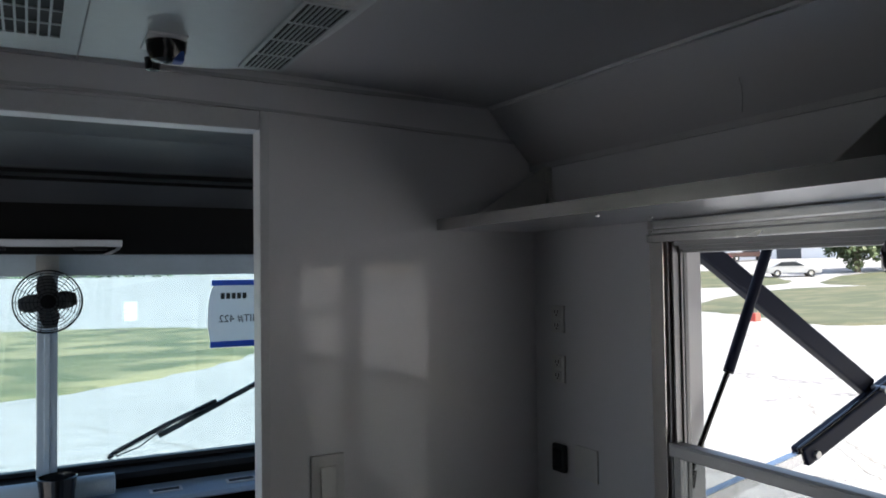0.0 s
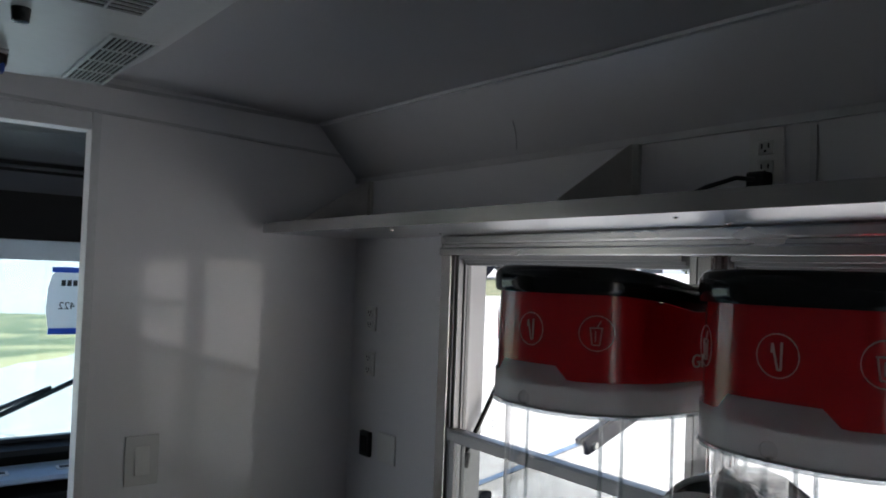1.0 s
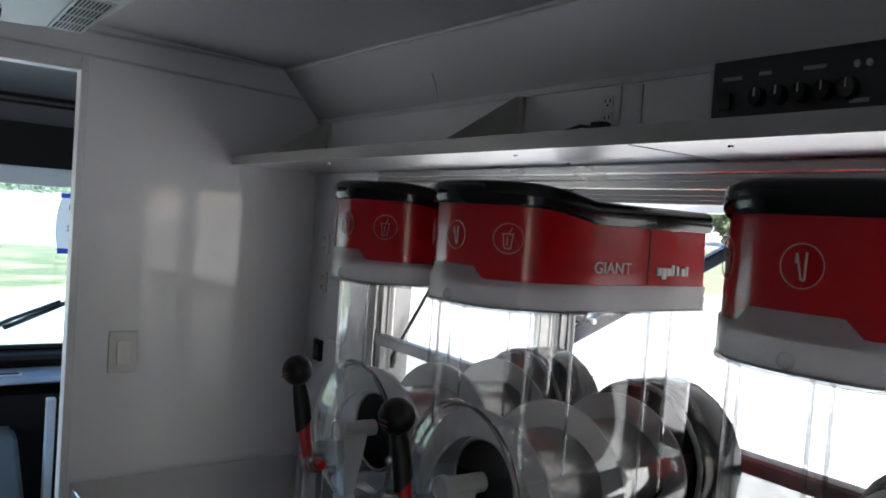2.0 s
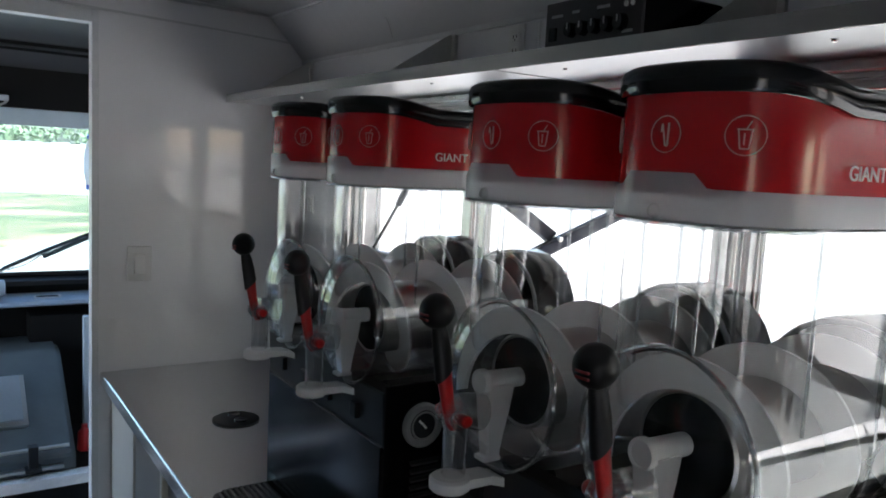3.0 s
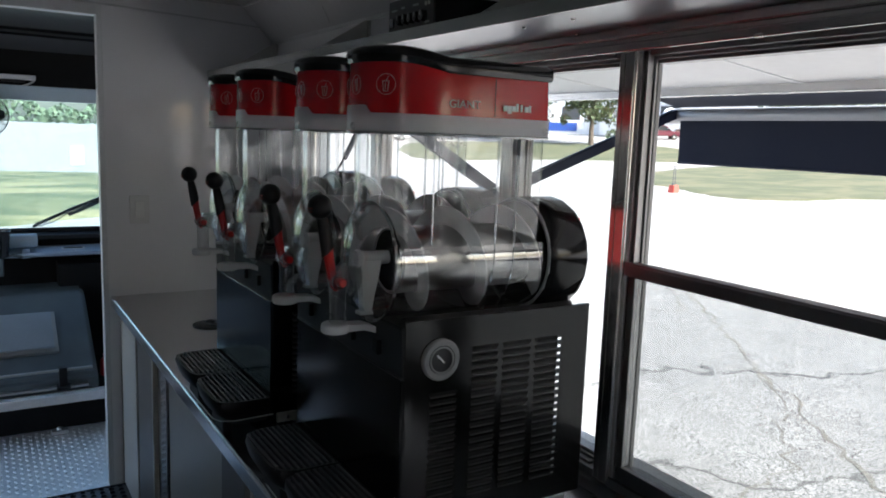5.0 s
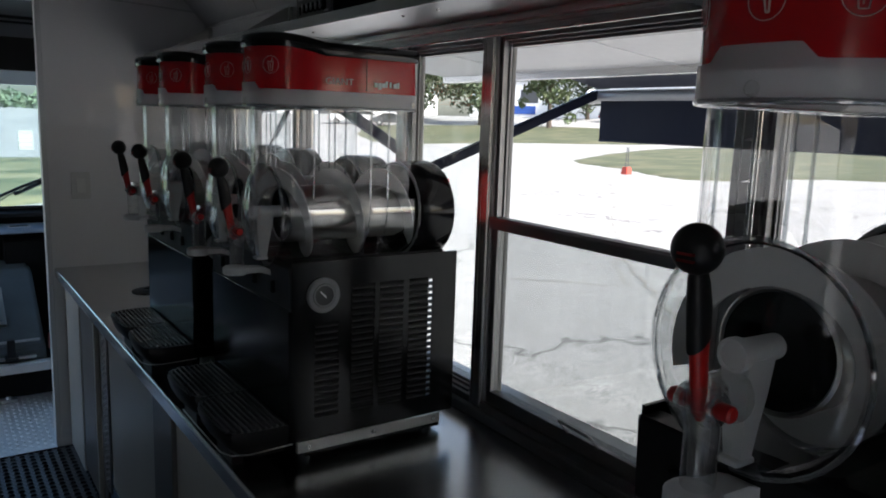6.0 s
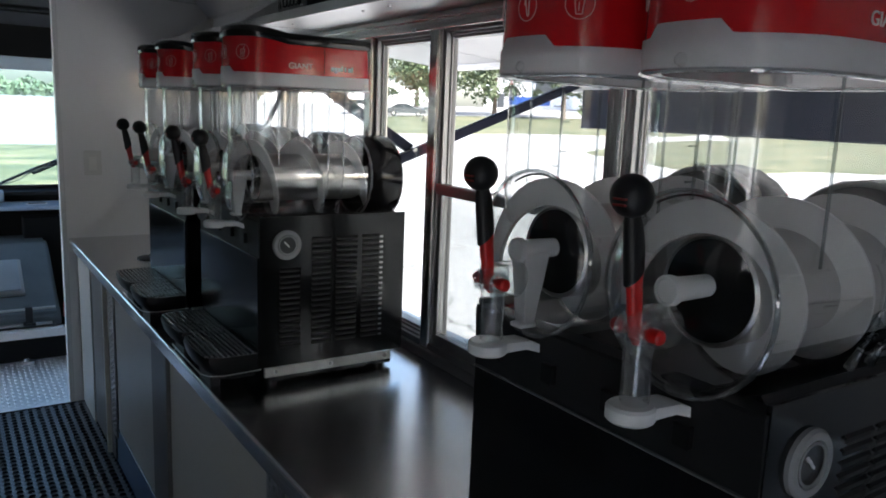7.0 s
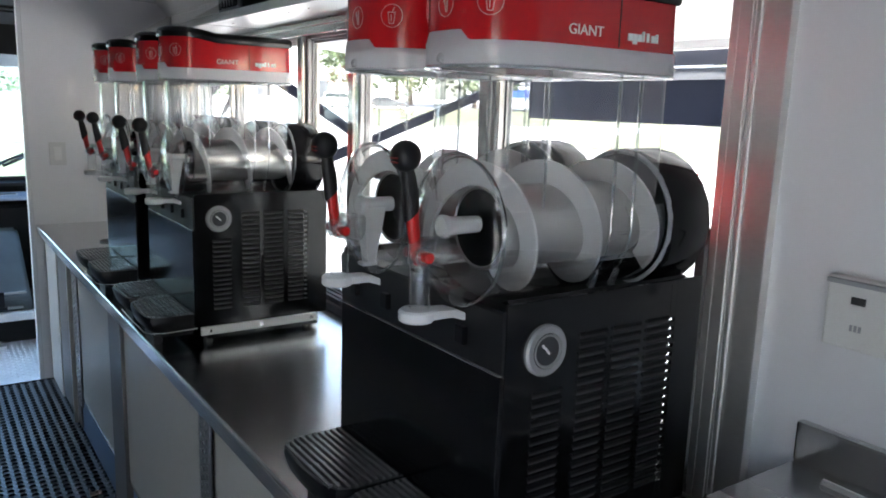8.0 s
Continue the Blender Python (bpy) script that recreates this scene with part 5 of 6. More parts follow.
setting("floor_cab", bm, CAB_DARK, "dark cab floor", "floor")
cl = thing("floor_clip", (0.36, 2.40, 0.0), "small worn metal clip on the tread plate", "clip")
bm = B()
box(bm, -0.04, 0.04, -0.025, 0.025, 0.001, 0.02, 0.006)
rod(bm, (0, 0, 0.018), (0, 0, 0.032), 0.018, 0.012, 12)
part("body", bm, GALV, cl, "", True)
pillar = thing("seat_post", (0.665, 2.95, 0.0), "grey steel upright beside the engine cover", "post")
bm = B()
box(bm, 0, 0.035, 0, 0.05, 0.16, 0.80, 0.004)
part("post", bm, CAB_GREY, pillar)
bottle = thing("red_bottle", (0.645, 2.80, 0.165), "small red bottle beside the engine cover", "bottle")
bm = B()
turned_z(bm, [(0.0, 0.03), (0.005, 0.034), (0.09, 0.030), (0.11, 0.014), (0.13, 0.014), (0.13, 0.0)], 0, 0, 16, True)
part("body", bm, RED, bottle, "", True)

# dash with vents, tube and cup
dash = thing("dashboard", (0.0, 3.3, 0.80), "blue-grey metal dashboard shelf with slotted vents", "dashboard")
DASH = mat("dash_blue_grey", (0.30, 0.39, 0.50), 0.38, vary=0.12, scale=4)
bm = B()
prism(bm, [(-0.075, 0.020), (-0.07, 0.036), (0.085, 0.058), (0.085, 0.03), (-0.06, 0.010)], "x", -1.1, 1.2)
shelf_p = part("shelf", bm, DASH, dash)
for x in (0.54, 0.85):
    bm = B()
    box(bm, x - 0.065, x + 0.065, -0.022, 0.022, 0.0485, 0.0525, 0.001, Matrix.Rotation(radians(8), 4, "X"))
    v = part("vent", bm, TRIM_WHITE, shelf_p, "pale slotted vent")
    bm = B()
    box(bm, x - 0.052, x + 0.052, -0.012, 0.012, 0.0515, 0.0535, 0.0, Matrix.Rotation(radians(8), 4, "X"))
    part("slot", bm, DARK, v)
bm = B()
turned = [(0.345, 0.0), (0.345, 0.036), (0.34, 0.042), (-0.55, 0.042)]
turned_x(bm, turned, 0.0, 0.105, 24)
part("tube", bm, CAB_GREY, dash, "grey round tube", True)
bm = B()
box(bm, 0.10, 0.16, -0.11, -0.05, -0.09, 0.06, 0.008)
pipe(bm, [(0.16, -0.08, 0.02), (0.21, -0.10, 0.035), (0.26, -0.10, 0.02)], 0.008)
part("switch_box", bm, HUMP, dash, "", True)
bm = B()
prism(bm, [(0.26, -0.062), (0.30, -0.058), (0.255, -0.05)], "z", 0.005, 0.06)
part("tab", bm, DASH, dash)
cup = thing("cup", (0.135, 3.20, 0.825), "black open cup standing on the dashboard", "cup")
bm = B()
turned_z(bm, [(0.0, 0.050), (0.005, 0.056), (0.10, 0.062), (0.155, 0.070), (0.158, 0.066), (0.10, 0.057), (0.02, 0.05), (0.02, 0.0)], 0, 0, 24, True)
part("body", bm, BLACK_GLOSS, cup, "", True)
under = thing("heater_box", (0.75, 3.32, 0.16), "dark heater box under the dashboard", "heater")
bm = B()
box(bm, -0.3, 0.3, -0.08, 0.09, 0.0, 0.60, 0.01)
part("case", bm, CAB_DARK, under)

# cab fan on its bracket
FAN_GREY = mat("grey_fan_plastic", (0.05, 0.055, 0.06), 0.5)
fan = thing("cab_fan", (0.103, 3.235, 1.642), "small black cab fan with a wire cage, at rest", "fan")
fan.scale = (0.9, 0.9, 0.9)
cage = part("cage", pipe(B(), torus_pts((0, 0.02, 0), 0.133, "y", 30), 0.0035, 6), BLACK_SATIN, fan, "", True)
for r in (0.04, 0.055, 0.070, 0.084, 0.097, 0.110, 0.122, 0.134):
    y = -0.045 * (1 - (r / 0.16) ** 3) - 0.0
    part("ring", pipe(B(), torus_pts((0, y, 0), r, "y", 30), 0.0018, 5), BLACK_SATIN, cage, "", True)
for k in range(14):
    bm = B()
    a = 2 * math.pi * k / 14
    pipe(bm, [(0.03 * math.cos(a), -0.046, 0.03 * math.sin(a)), (0.10 * math.cos(a), -0.034, 0.10 * math.sin(a)), (0.134 * math.cos(a), -0.006, 0.134 * math.sin(a)), (0.125 * math.cos(a), 0.03, 0.125 * math.sin(a))], 0.0015, 5)
    part("wire", bm, BLACK_SATIN, cage, "", True)
for k in range(4):
    a0 = math.pi / 2 * k + 0.1
    bm = B()
    rings = []
    for u in range(7):
        r = 0.025 + 0.088 * u / 6
        w = 0.020 + 0.036 * math.sin(math.pi * min(1, 0.15 + 0.75 * u / 6))
        rings.append([(r * math.cos(a0 + s * w / r * 0.75), 0.004 + s * 0.010, r * math.sin(a0 + s * w / r * 0.75)) for s in (-1, -0.5, 0, 0.5, 1)])
    loft(bm, rings, False)
    bmesh.ops.solidify(bm, geom=list(bm.faces), thickness=0.002)
    part("blade", bm, FAN_GREY, fan, "", True)
bm = B()
rod(bm, (0, -0.02, 0), (0, 0.06, 0), 0.03, 0.034, 20)
rod(bm, (0, -0.05, 0), (0, -0.042, 0), 0.026, 0.026, 20)
part("hub", bm, BLACK_SATIN, fan, "", True)
bm = B()
box(bm, -0.012, 0.012, 0.02, 0.10, 0.06, 0.16, 0.003)
box(bm, -0.045, 0.045, 0.075, 0.085, 0.125, 0.2, 0.002)
part("bracket", bm, GALV, fan)

visor = thing("visor_rail", (0.0, 3.29, 1.855), "pale folded sun visor on the windscreen rail", "visor")
bm = B()
box(bm, -0.6, 0.37, -0.03, 0.03, 0.0, 0.028, 0.006)
part("board", bm, TRIM_WHITE, visor)
for x in (-0.1, 0.255):
    bm = B()
    box(bm, x - 0.06, x + 0.06, -0.033, 0.0, -0.014, 0.0, 0.002)
    part("clip", bm, BLACK_PLASTIC, visor)
bm = B()
prism(bm, [(0.37, 0.028), (0.37, 0.0), (0.30, -0.03), (0.33, -0.03), (0.36, -0.012)], "y", -0.02, 0.02)
part("end", bm, TRIM_WHITE, visor)

# paper note taped to the windscreen, its writing facing outwards
note = thing("paper_note", (0.70, 3.395, 1.42), "white paper note held by blue tape on the windscreen", "note")
sl = Matrix.Rotation(radians(7.2), 4, "X")
bm = B()
pts = [(0.045, 0.0), (0.30, 0.015), (0.30, 0.29), (0.07, 0.285), (0.043, 0.26), (0.03, 0.20), (0.028, 0.10)]
prism(bm, pts, "y", -0.0006, 0.0006)
bmesh.ops.transform(bm, matrix=sl, verts=bm.verts)
paper = part("sheet", bm, PAPER, note)
for z0, z1 in ((-0.005, 0.022), (0.272, 0.296)):
    bm = B()
    box(bm, 0.042, 0.31, -0.003, -0.001, z0, z1, 0, sl)
    part("tape", bm, BLUE_TAPE, note, "strip of blue tape")
bm = B()
for k in range(5):
    x = 0.082 + k * 0.024
    box(bm, x, x + 0.017, -0.0025, -0.0012, 0.212, 0.238, 0, sl)
part("lettering", bm, INK, note, "dark plain marks")
tm = word_mesh("UNIT# 422", 0.046, 0.0004)
tm.materials.append(INK)
tm.transform(sl @ Matrix.Translation((0.292, -0.002, 0.108)) @ Matrix.Rotation(radians(180), 4, "Z") @ Matrix.Rotation(radians(90), 4, "X"))
tob = new("lettering", tm)
tob.parent = note

wiper = thing("windscreen_wiper", (0.34, 3.50, 0.965), "dark windscreen wiper resting slantwise outside the glass", "wiper")
bm = B()
pipe(bm, [(0, 0, 0), (0.02, 0.02, 0.01), (0.22, 0.015, 0.105), (0.45, 0.0, 0.20)], 0.011)
part("arm", bm, BLACK_SATIN, wiper, "", True)
bm = B()
beam(bm, (0.20, -0.005, 0.07), (0.66, -0.035, 0.285), 0.014, 0.022)
part("blade", bm, RUBBER, wiper)
bm = B()
pipe(bm, [(0.03, 0.01, 0.0), (0.12, 0.0, 0.03), (0.20, -0.003, 0.085), (0.25, -0.01, 0.115)], 0.003)
part("hose", bm, RUBBER, wiper, "", True)

# ---- awning, flap and arms outside the windows ----
flap = thing("service_flap", (1.34, -0.46, 1.86), "open white service flap hinged over the windows", "flap")
bm = B()
L = 1.05
prism(bm, [(-0.011, 0.077), (L, -0.030), (L, 0.005), (-0.011, 0.122)], "y", -2.1, 1.68)
part("panel", bm, FLAP_WHITE, flap)
bm = B()
box(bm, L - 0.01, L + 0.035, -2.12, 1.70, -0.060, 0.009, 0.004)
box(bm, L + 0.035, L + 0.05, -2.12, 1.70, -0.049, -0.035, 0.002)
part("edge_rail", bm, ALU, flap, "bare aluminium edge rail")
for y in (-1.1, 0.15, 1.0):
    bm = B()
    beam(bm, (0.03, y, 0.0735), (L - 0.01, y, -0.0305), 0.012, 0.004)
    part("seam", bm, TRIM_WHITE, flap)
for y in (1.58,):
    st = part("gas_strut", rod(B(), (0.046, y, -0.355), (0.197, y, -0.06), 0.012, 0.012, 12), NAVY, flap, "dark gas strut", True)
    part("piston", rod(B(), (-0.072, y, -0.55), (0.05, y, -0.345), 0.006, 0.006, 10), BLACK_SATIN, st, "", True)
    part("ball_joint", rod(B(), (-0.085, y, -0.585), (-0.075, y, -0.55), 0.016, 0.014, 10), BLACK_PLASTIC, st, "", True)
    part("bracket", box(B(), 0.18, 0.22, y - 0.02, y + 0.02, -0.07, 0.07, 0.004), GALV, st)

awn = thing("awning", (1.34, 1.42, 1.80), "roll-out awning with navy cloth and folding arms", "awning")
bm = B()
prism(bm, [(0.02, 0.50), (2.39, 0.043), (2.39, 0.047), (0.02, 0.504)], "y", -5.2, 0.0)
part("cloth", bm, NAVY_CLOTH, awn, "navy awning cloth")
bm = B()
rod(bm, (2.41, -5.2, -0.007), (2.41, 0.06, -0.007), 0.046, 0.046, 20)
roller = part("roller", bm, mat("pale_roller", (0.38, 0.385, 0.395), 0.35, 0.3, vary=0.08, scale=4), awn, "pale grey roller tube", True)
part("end_cap", rod(B(), (2.41, 0.06, -0.007), (2.41, 0.085, -0.007), 0.052, 0.048, 20), WHITE_PLASTIC, roller, "", True)
bm = B()
rows = []
for k in range(53):
    y = -5.2 + 5.15 * k / 52
    dx = 0.006 * math.sin(k * 1.3) + 0.004 * math.sin(k * 0.37)
    yl = y
    rows.append([(2.375, y, -0.03), (2.38 + dx * 0.5, (y + yl) / 2, -0.16), (2.385 + dx, yl, -0.290)])
loft(bm, rows, False)
bmesh.ops.solidify(bm, geom=list(bm.faces), thickness=0.002)
part("valance", bm, NAVY_CLOTH, awn, "hanging navy valance", True)
bm = B()
rod(bm, (2.38, -5.2, -0.290), (2.38, -0.05, -0.290), 0.006, 0.006, 8)
part("hem", bm, NAVY_CLOTH, awn)
for y in (0.0, -5.15):
    arm = part("arm", beam(B(), (0.68, y, -0.62), (2.38, y, 0.005), 0.05, 0.055, (0, 0, 1), 0.006), NAVY, awn, "navy support arm")
    part("channel", beam(B(), (0.66, y - 0.012, -0.60), (2.34, y - 0.012, 0.016), 0.012, 0.02, (0, 0, 1), 0.003), BLACK_SATIN, arm)
    part("brace", beam(B(), (0.28, y, 0.0), (1.06, y + 0.03, -0.455), 0.035, 0.06, (0, 0, 1), 0.006), NAVY, awn, "slanting navy brace")
    part("inner_tube", beam(B(), (0.02, y, -0.73), (0.75, y, -0.61), 0.03, 0.035, (0, 0, 1), 0.004), ALU, arm, "bare aluminium inner tube")
    part("bracket", box(B(), 0.0, 0.26, y - 0.03, y + 0.03, -0.76, -0.70, 0.006), NAVY, awn)
    part("hanger", beam(B(), (0.16, y, -0.05), (0.30, y, 0.02), 0.03, 0.05, (0, 0, 1), 0.004), NAVY, awn)
    part("upper_link", beam(B(), (0.02, y + 0.02, -0.25), (0.28, y + 0.02, 0.0), 0.02, 0.04, (0, 0, 1), 0.004), NAVY, awn)
    bm = B()
    for x, z in ((1.06, -0.455), (0.72, -0.615)):
        rod(bm, (x, y - 0.035, z), (x, y + 0.035, z), 0.012, 0.012, 12)
    part("pin", bm, GALV, arm, "", True)

# ---- outdoors ----
SLOPE = 0.020
def gz(x, y):
    """The yard rises gently away from the truck, more so towards the halls."""
    r = min(105.0, max(50.0, math.hypot(x, y + 1.5)))
    side = min(1.0, max(0.0, (x - 12.0) / 25.0))
    return -0.85 + SLOPE * min(85.0, max(0.0, x)) + 0.0007 * (r - 50.0) ** 2 * side

GROUND = mat("worn_concrete", (0.270, 0.266, 0.258), 0.9, vary=0.14, scale=0.25, fine=0.2, bump=0.9, bump_scale=26, grit=0.9)
def crack(m):
    """Dark hairline cracks and tar lines laid into the concrete's colour."""
    nt = m.node_tree
    n, l = nt.nodes, nt.links
    b = n["Principled BSDF"]
    src = b.inputs["Base Color"].links[0].from_socket
    tc = n.new("ShaderNodeTexCoord")
    wob = n.new("ShaderNodeTexNoise")
    wob.inputs["Scale"].default_value, wob.inputs["Detail"].default_value = 0.8, 5
    l.new(tc.outputs["Object"], wob.inputs["Vector"])
    mixv = n.new("ShaderNodeMixRGB")
    mixv.inputs["Fac"].default_value = 0.25
    sc = n.new("ShaderNodeMapping")
    sc.inputs["Scale"].default_value = (0.16, 0.16, 0.16)
    l.new(tc.outputs["Object"], sc.inputs["Vector"])
    l.new(sc.outputs[0], mixv.inputs[1])
    l.new(wob.outputs["Color"], mixv.inputs[2])
    vo = n.new("ShaderNodeTexVoronoi")
    vo.feature = "DISTANCE_TO_EDGE"
    vo.inputs["Scale"].default_value = 1.4
    l.new(mixv.outputs[0], vo.inputs["Vector"])
    mr = n.new("ShaderNodeMapRange")
    mr.inputs["From Min"].default_value, mr.inputs["From Max"].default_value = 0.002, 0.008
    mr.inputs["To Min"].default_value, mr.inputs["To Max"].default_value = 0.45, 1.0
    l.new(vo.outputs["Distance"], mr.inputs["Value"])
    mul = n.new("ShaderNodeMixRGB")
    mul.blend_type = "MULTIPLY"
    mul.inputs["Fac"].default_value = 1.0
    l.new(src, mul.inputs[1])
    l.new(mr.outputs[0], mul.inputs[2])
    l.new(mul.outputs[0], b.inputs["Base Color"])
crack(GROUND)
bm = B()
xs = [-900, -60, 0] + list(range(12, 113, 4)) + [200, 900]
ys = [-900, -112, -60] + list(range(-40, 113, 4)) + [200, 900]
grid = [[bm.verts.new((x, y, gz(x, y))) for y in ys] for x in xs]
for i in range(len(xs) - 1):
    for j in range(len(ys) - 1):
        bm.faces.new((grid[i][j], grid[i + 1][j], grid[i + 1][j + 1], grid[i][j + 1]))
setting("ground", bm, GROUND, "pale worn concrete yard reaching to the horizon")

GRASS = mat("dry_lawn", (0.052, 0.062, 0.027), 0.9, vary=0.35, scale=0.9, fine=0.5, bump=0.8, bump_scale=5)
def straw_patches(m, straw=(0.095, 0.092, 0.048, 1)):
    """Mixes dry straw-coloured patches and worn streaks into the grass."""
    n, l = m.node_tree.nodes, m.node_tree.links
    base = n["Principled BSDF"].inputs["Base Color"]
    green = base.links[0].from_socket
    tc = n.new("ShaderNodeTexCoord")
    mp = n.new("ShaderNodeMapping")
    mp.inputs["Scale"].default_value = (0.32, 0.5, 1)
    l.new(tc.outputs["Object"], mp.inputs["Vector"])
    nz = n.new("ShaderNodeTexNoise")
    nz.inputs["Scale"].default_value, nz.inputs["Detail"].default_value, nz.inputs["Distortion"].default_value = 1.0, 6, 0.8
    l.new(mp.outputs[0], nz.inputs["Vector"])
    r = n.new("ShaderNodeMapRange")
    r.inputs["From Min"].default_value, r.inputs["From Max"].default_value = 0.44, 0.60
    l.new(nz.outputs["Fac"], r.inputs["Value"])
    mx = n.new("ShaderNodeMix")
    mx.data_type = "RGBA"
    l.new(r.outputs[0], mx.inputs[0])
    l.new(green, mx.inputs[6])
    mx.inputs[7].default_value = straw
    l.new(mx.outputs[2], base)
    return m
straw_patches(GRASS)
def lawn(name, pts, label, h=0.05, grass=GRASS):
    bm = B()
    c = Vector((sum(p[0] for p in pts) / len(pts), sum(p[1] for p in pts) / len(pts), 0))
    smooth_pts = []
    n = len(pts)
    for i in range(n):
        p0, p1, p2, p3 = (Vector((*pts[(i + k) % n], 0)) for k in (-1, 0, 1, 2))
        for k in range(8):
            t = k / 8
            smooth_pts.append(0.5 * ((2 * p1) + (-p0 + p2) * t + (2 * p0 - 5 * p1 + 4 * p2 - p3) * t * t + (-p0 + 3 * p1 - 3 * p2 + p3) * t ** 3))
    rings = []
    for f, dz in ((1.0, -0.02), (0.985, h * 0.6), (0.9, h), (0.6, h * 1.6), (0.3, h * 1.8)):
        ring = []
        for k, p in enumerate(smooth_pts):
            jit = 1 + (0.012 * math.sin(k * 2.3) if f > 0.95 else 0)
            q = c + (p - c) * f * jit
            ring.append((q.x, q.y, gz(q.x, q.y) + dz))
        rings.append(ring)
    loft(bm, rings, True, False, True)
    return setting(name, bm, grass, label, "lawn", True)

def far(az, d):
    return (math.sin(radians(az)) * d, math.cos(radians(az)) * d - 1.5)

TAR = mat("crack_dirt", (0.19, 0.18, 0.16), 0.95, vary=0.3, scale=2)
def ground_crack(name, pts, w):
    """A ragged open crack in the concrete, filled with dirt."""
    rnd = random.Random(len(pts) * 7 + int(w * 1000))
    line = []
    for (x0, y0), (x1, y1) in zip(pts, pts[1:]):
        n = max(3, int(math.hypot(x1 - x0, y1 - y0) / 0.16))
        for k in range(n):
            t = k / n
            line.append((x0 + (x1 - x0) * t + rnd.gauss(0, 0.035), y0 + (y1 - y0) * t + rnd.gauss(0, 0.035)))
    line.append(pts[-1])
    rows = []
    for i, (x, y) in enumerate(line):
        a, b = line[max(0, i - 1)], line[min(len(line) - 1, i + 1)]
        d = Vector((b[0] - a[0], b[1] - a[1], 0)).normalized()
        h = w * rnd.uniform(0.25, 1.0) * 0.5
        rows.append([(x - d.y * h, y + d.x * h, gz(x, y) + 0.004), (x + d.y * h, y - d.x * h, gz(x, y) + 0.004)])
    bm = B()
    loft(bm, rows, False)
    setting(name, bm, TAR, "ragged dirt-filled crack in the concrete", "crack")


ground_crack("ground_crack_1", [(25.7, 22.1), (16.5, 13.0), (13.7, 10.5), (9.9, 6.6), (8.5, 4.8), (7.15, 3.15), (6.5, 2.2), (5.8, 1.4), (5.1, 0.2), (4.6, -1.5)], 0.055)
ground_crack("ground_crack_2", [(7.15, 3.15), (6.2, 2.0), (5.9, 1.95), (5.2, 1.3), (4.4, 1.2)], 0.03)
ground_crack("ground_crack_3", [(13.2, 12.6), (15.2, 12.4), (16.9, 12.2), (19.8, 11.5), (24, 11.0)], 0.08)
ground_crack("ground_crack_4", [(-3.0, 16.0), (0.66, 15.0), (1.94, 12.3), (2.3, 11.4), (4.5, 9.5), (8.5, 5.2)], 0.05)
ground_crack("ground_crack_5", [(12.1, 9.1), (11.0, 7.2), (9.5, 6.5), (8.5, 5.2)], 0.04)

GRASS_FRONT = straw_patches(mat("green_lawn", (0.072, 0.088, 0.042), 0.9, vary=0.35, scale=0.9, fine=0.5, bump=0.8, bump_scale=5), (0.20, 0.185, 0.10, 1))
lawn("lawn_front", [(-30, 17), (-8, 17.5), (0, 18.5), (5, 22), (7.5, 27), (8, 34), (4, 40), (-8, 44), (-30, 46)], "dry green grass strip ahead of the truck", 0.10, GRASS_FRONT)
lawn("lawn_island", [far(45, 44), far(48.5, 36.5), far(52.5, 31.8), far(57, 32), far(62, 35), far(75, 38), far(80, 50), far(66, 64), far(52, 62)], "dry grass island in the concrete yard")
lawn("lawn_far", [far(30, 62), far(40, 64), far(50, 66), far(52, 74), far(46, 90), far(30, 88)], "dry far grass beyond the road")
lawn("lawn_side", [far(54, 68), far(64, 62), far(85, 60), far(88, 80), far(60, 84)], "dry far grass beside the road")

# trees: tapered trunk, limbs and a ragged crown of leaf clumps
BARK = mat("bark", (0.09, 0.07, 0.055), 0.9, vary=0.3, scale=3, bump=0.5, bump_scale=12)
def leaf_material(name, c):
    m = mat(name, c, 0.7, vary=0.4, scale=0.6, fine=0.3)
    nt = m.node_tree
    geo = nt.nodes.new("ShaderNodeNewGeometry")
    hs = [x for x in nt.nodes if x.type == "HUE_SAT"][0]
    mr = nt.nodes.new("ShaderNodeMapRange")
    mr.inputs["To Min"].default_value, mr.inputs["To Max"].default_value = 0.47, 0.53
    nt.links.new(geo.outputs["Random Per Island"], mr.inputs["Value"])
    nt.links.new(mr.outputs[0], hs.inputs["Hue"])
    return m
LEAF = leaf_material("leaves", (0.080, 0.105, 0.048))
LEAF2 = leaf_material("leaves_dark", (0.060, 0.082, 0.042))

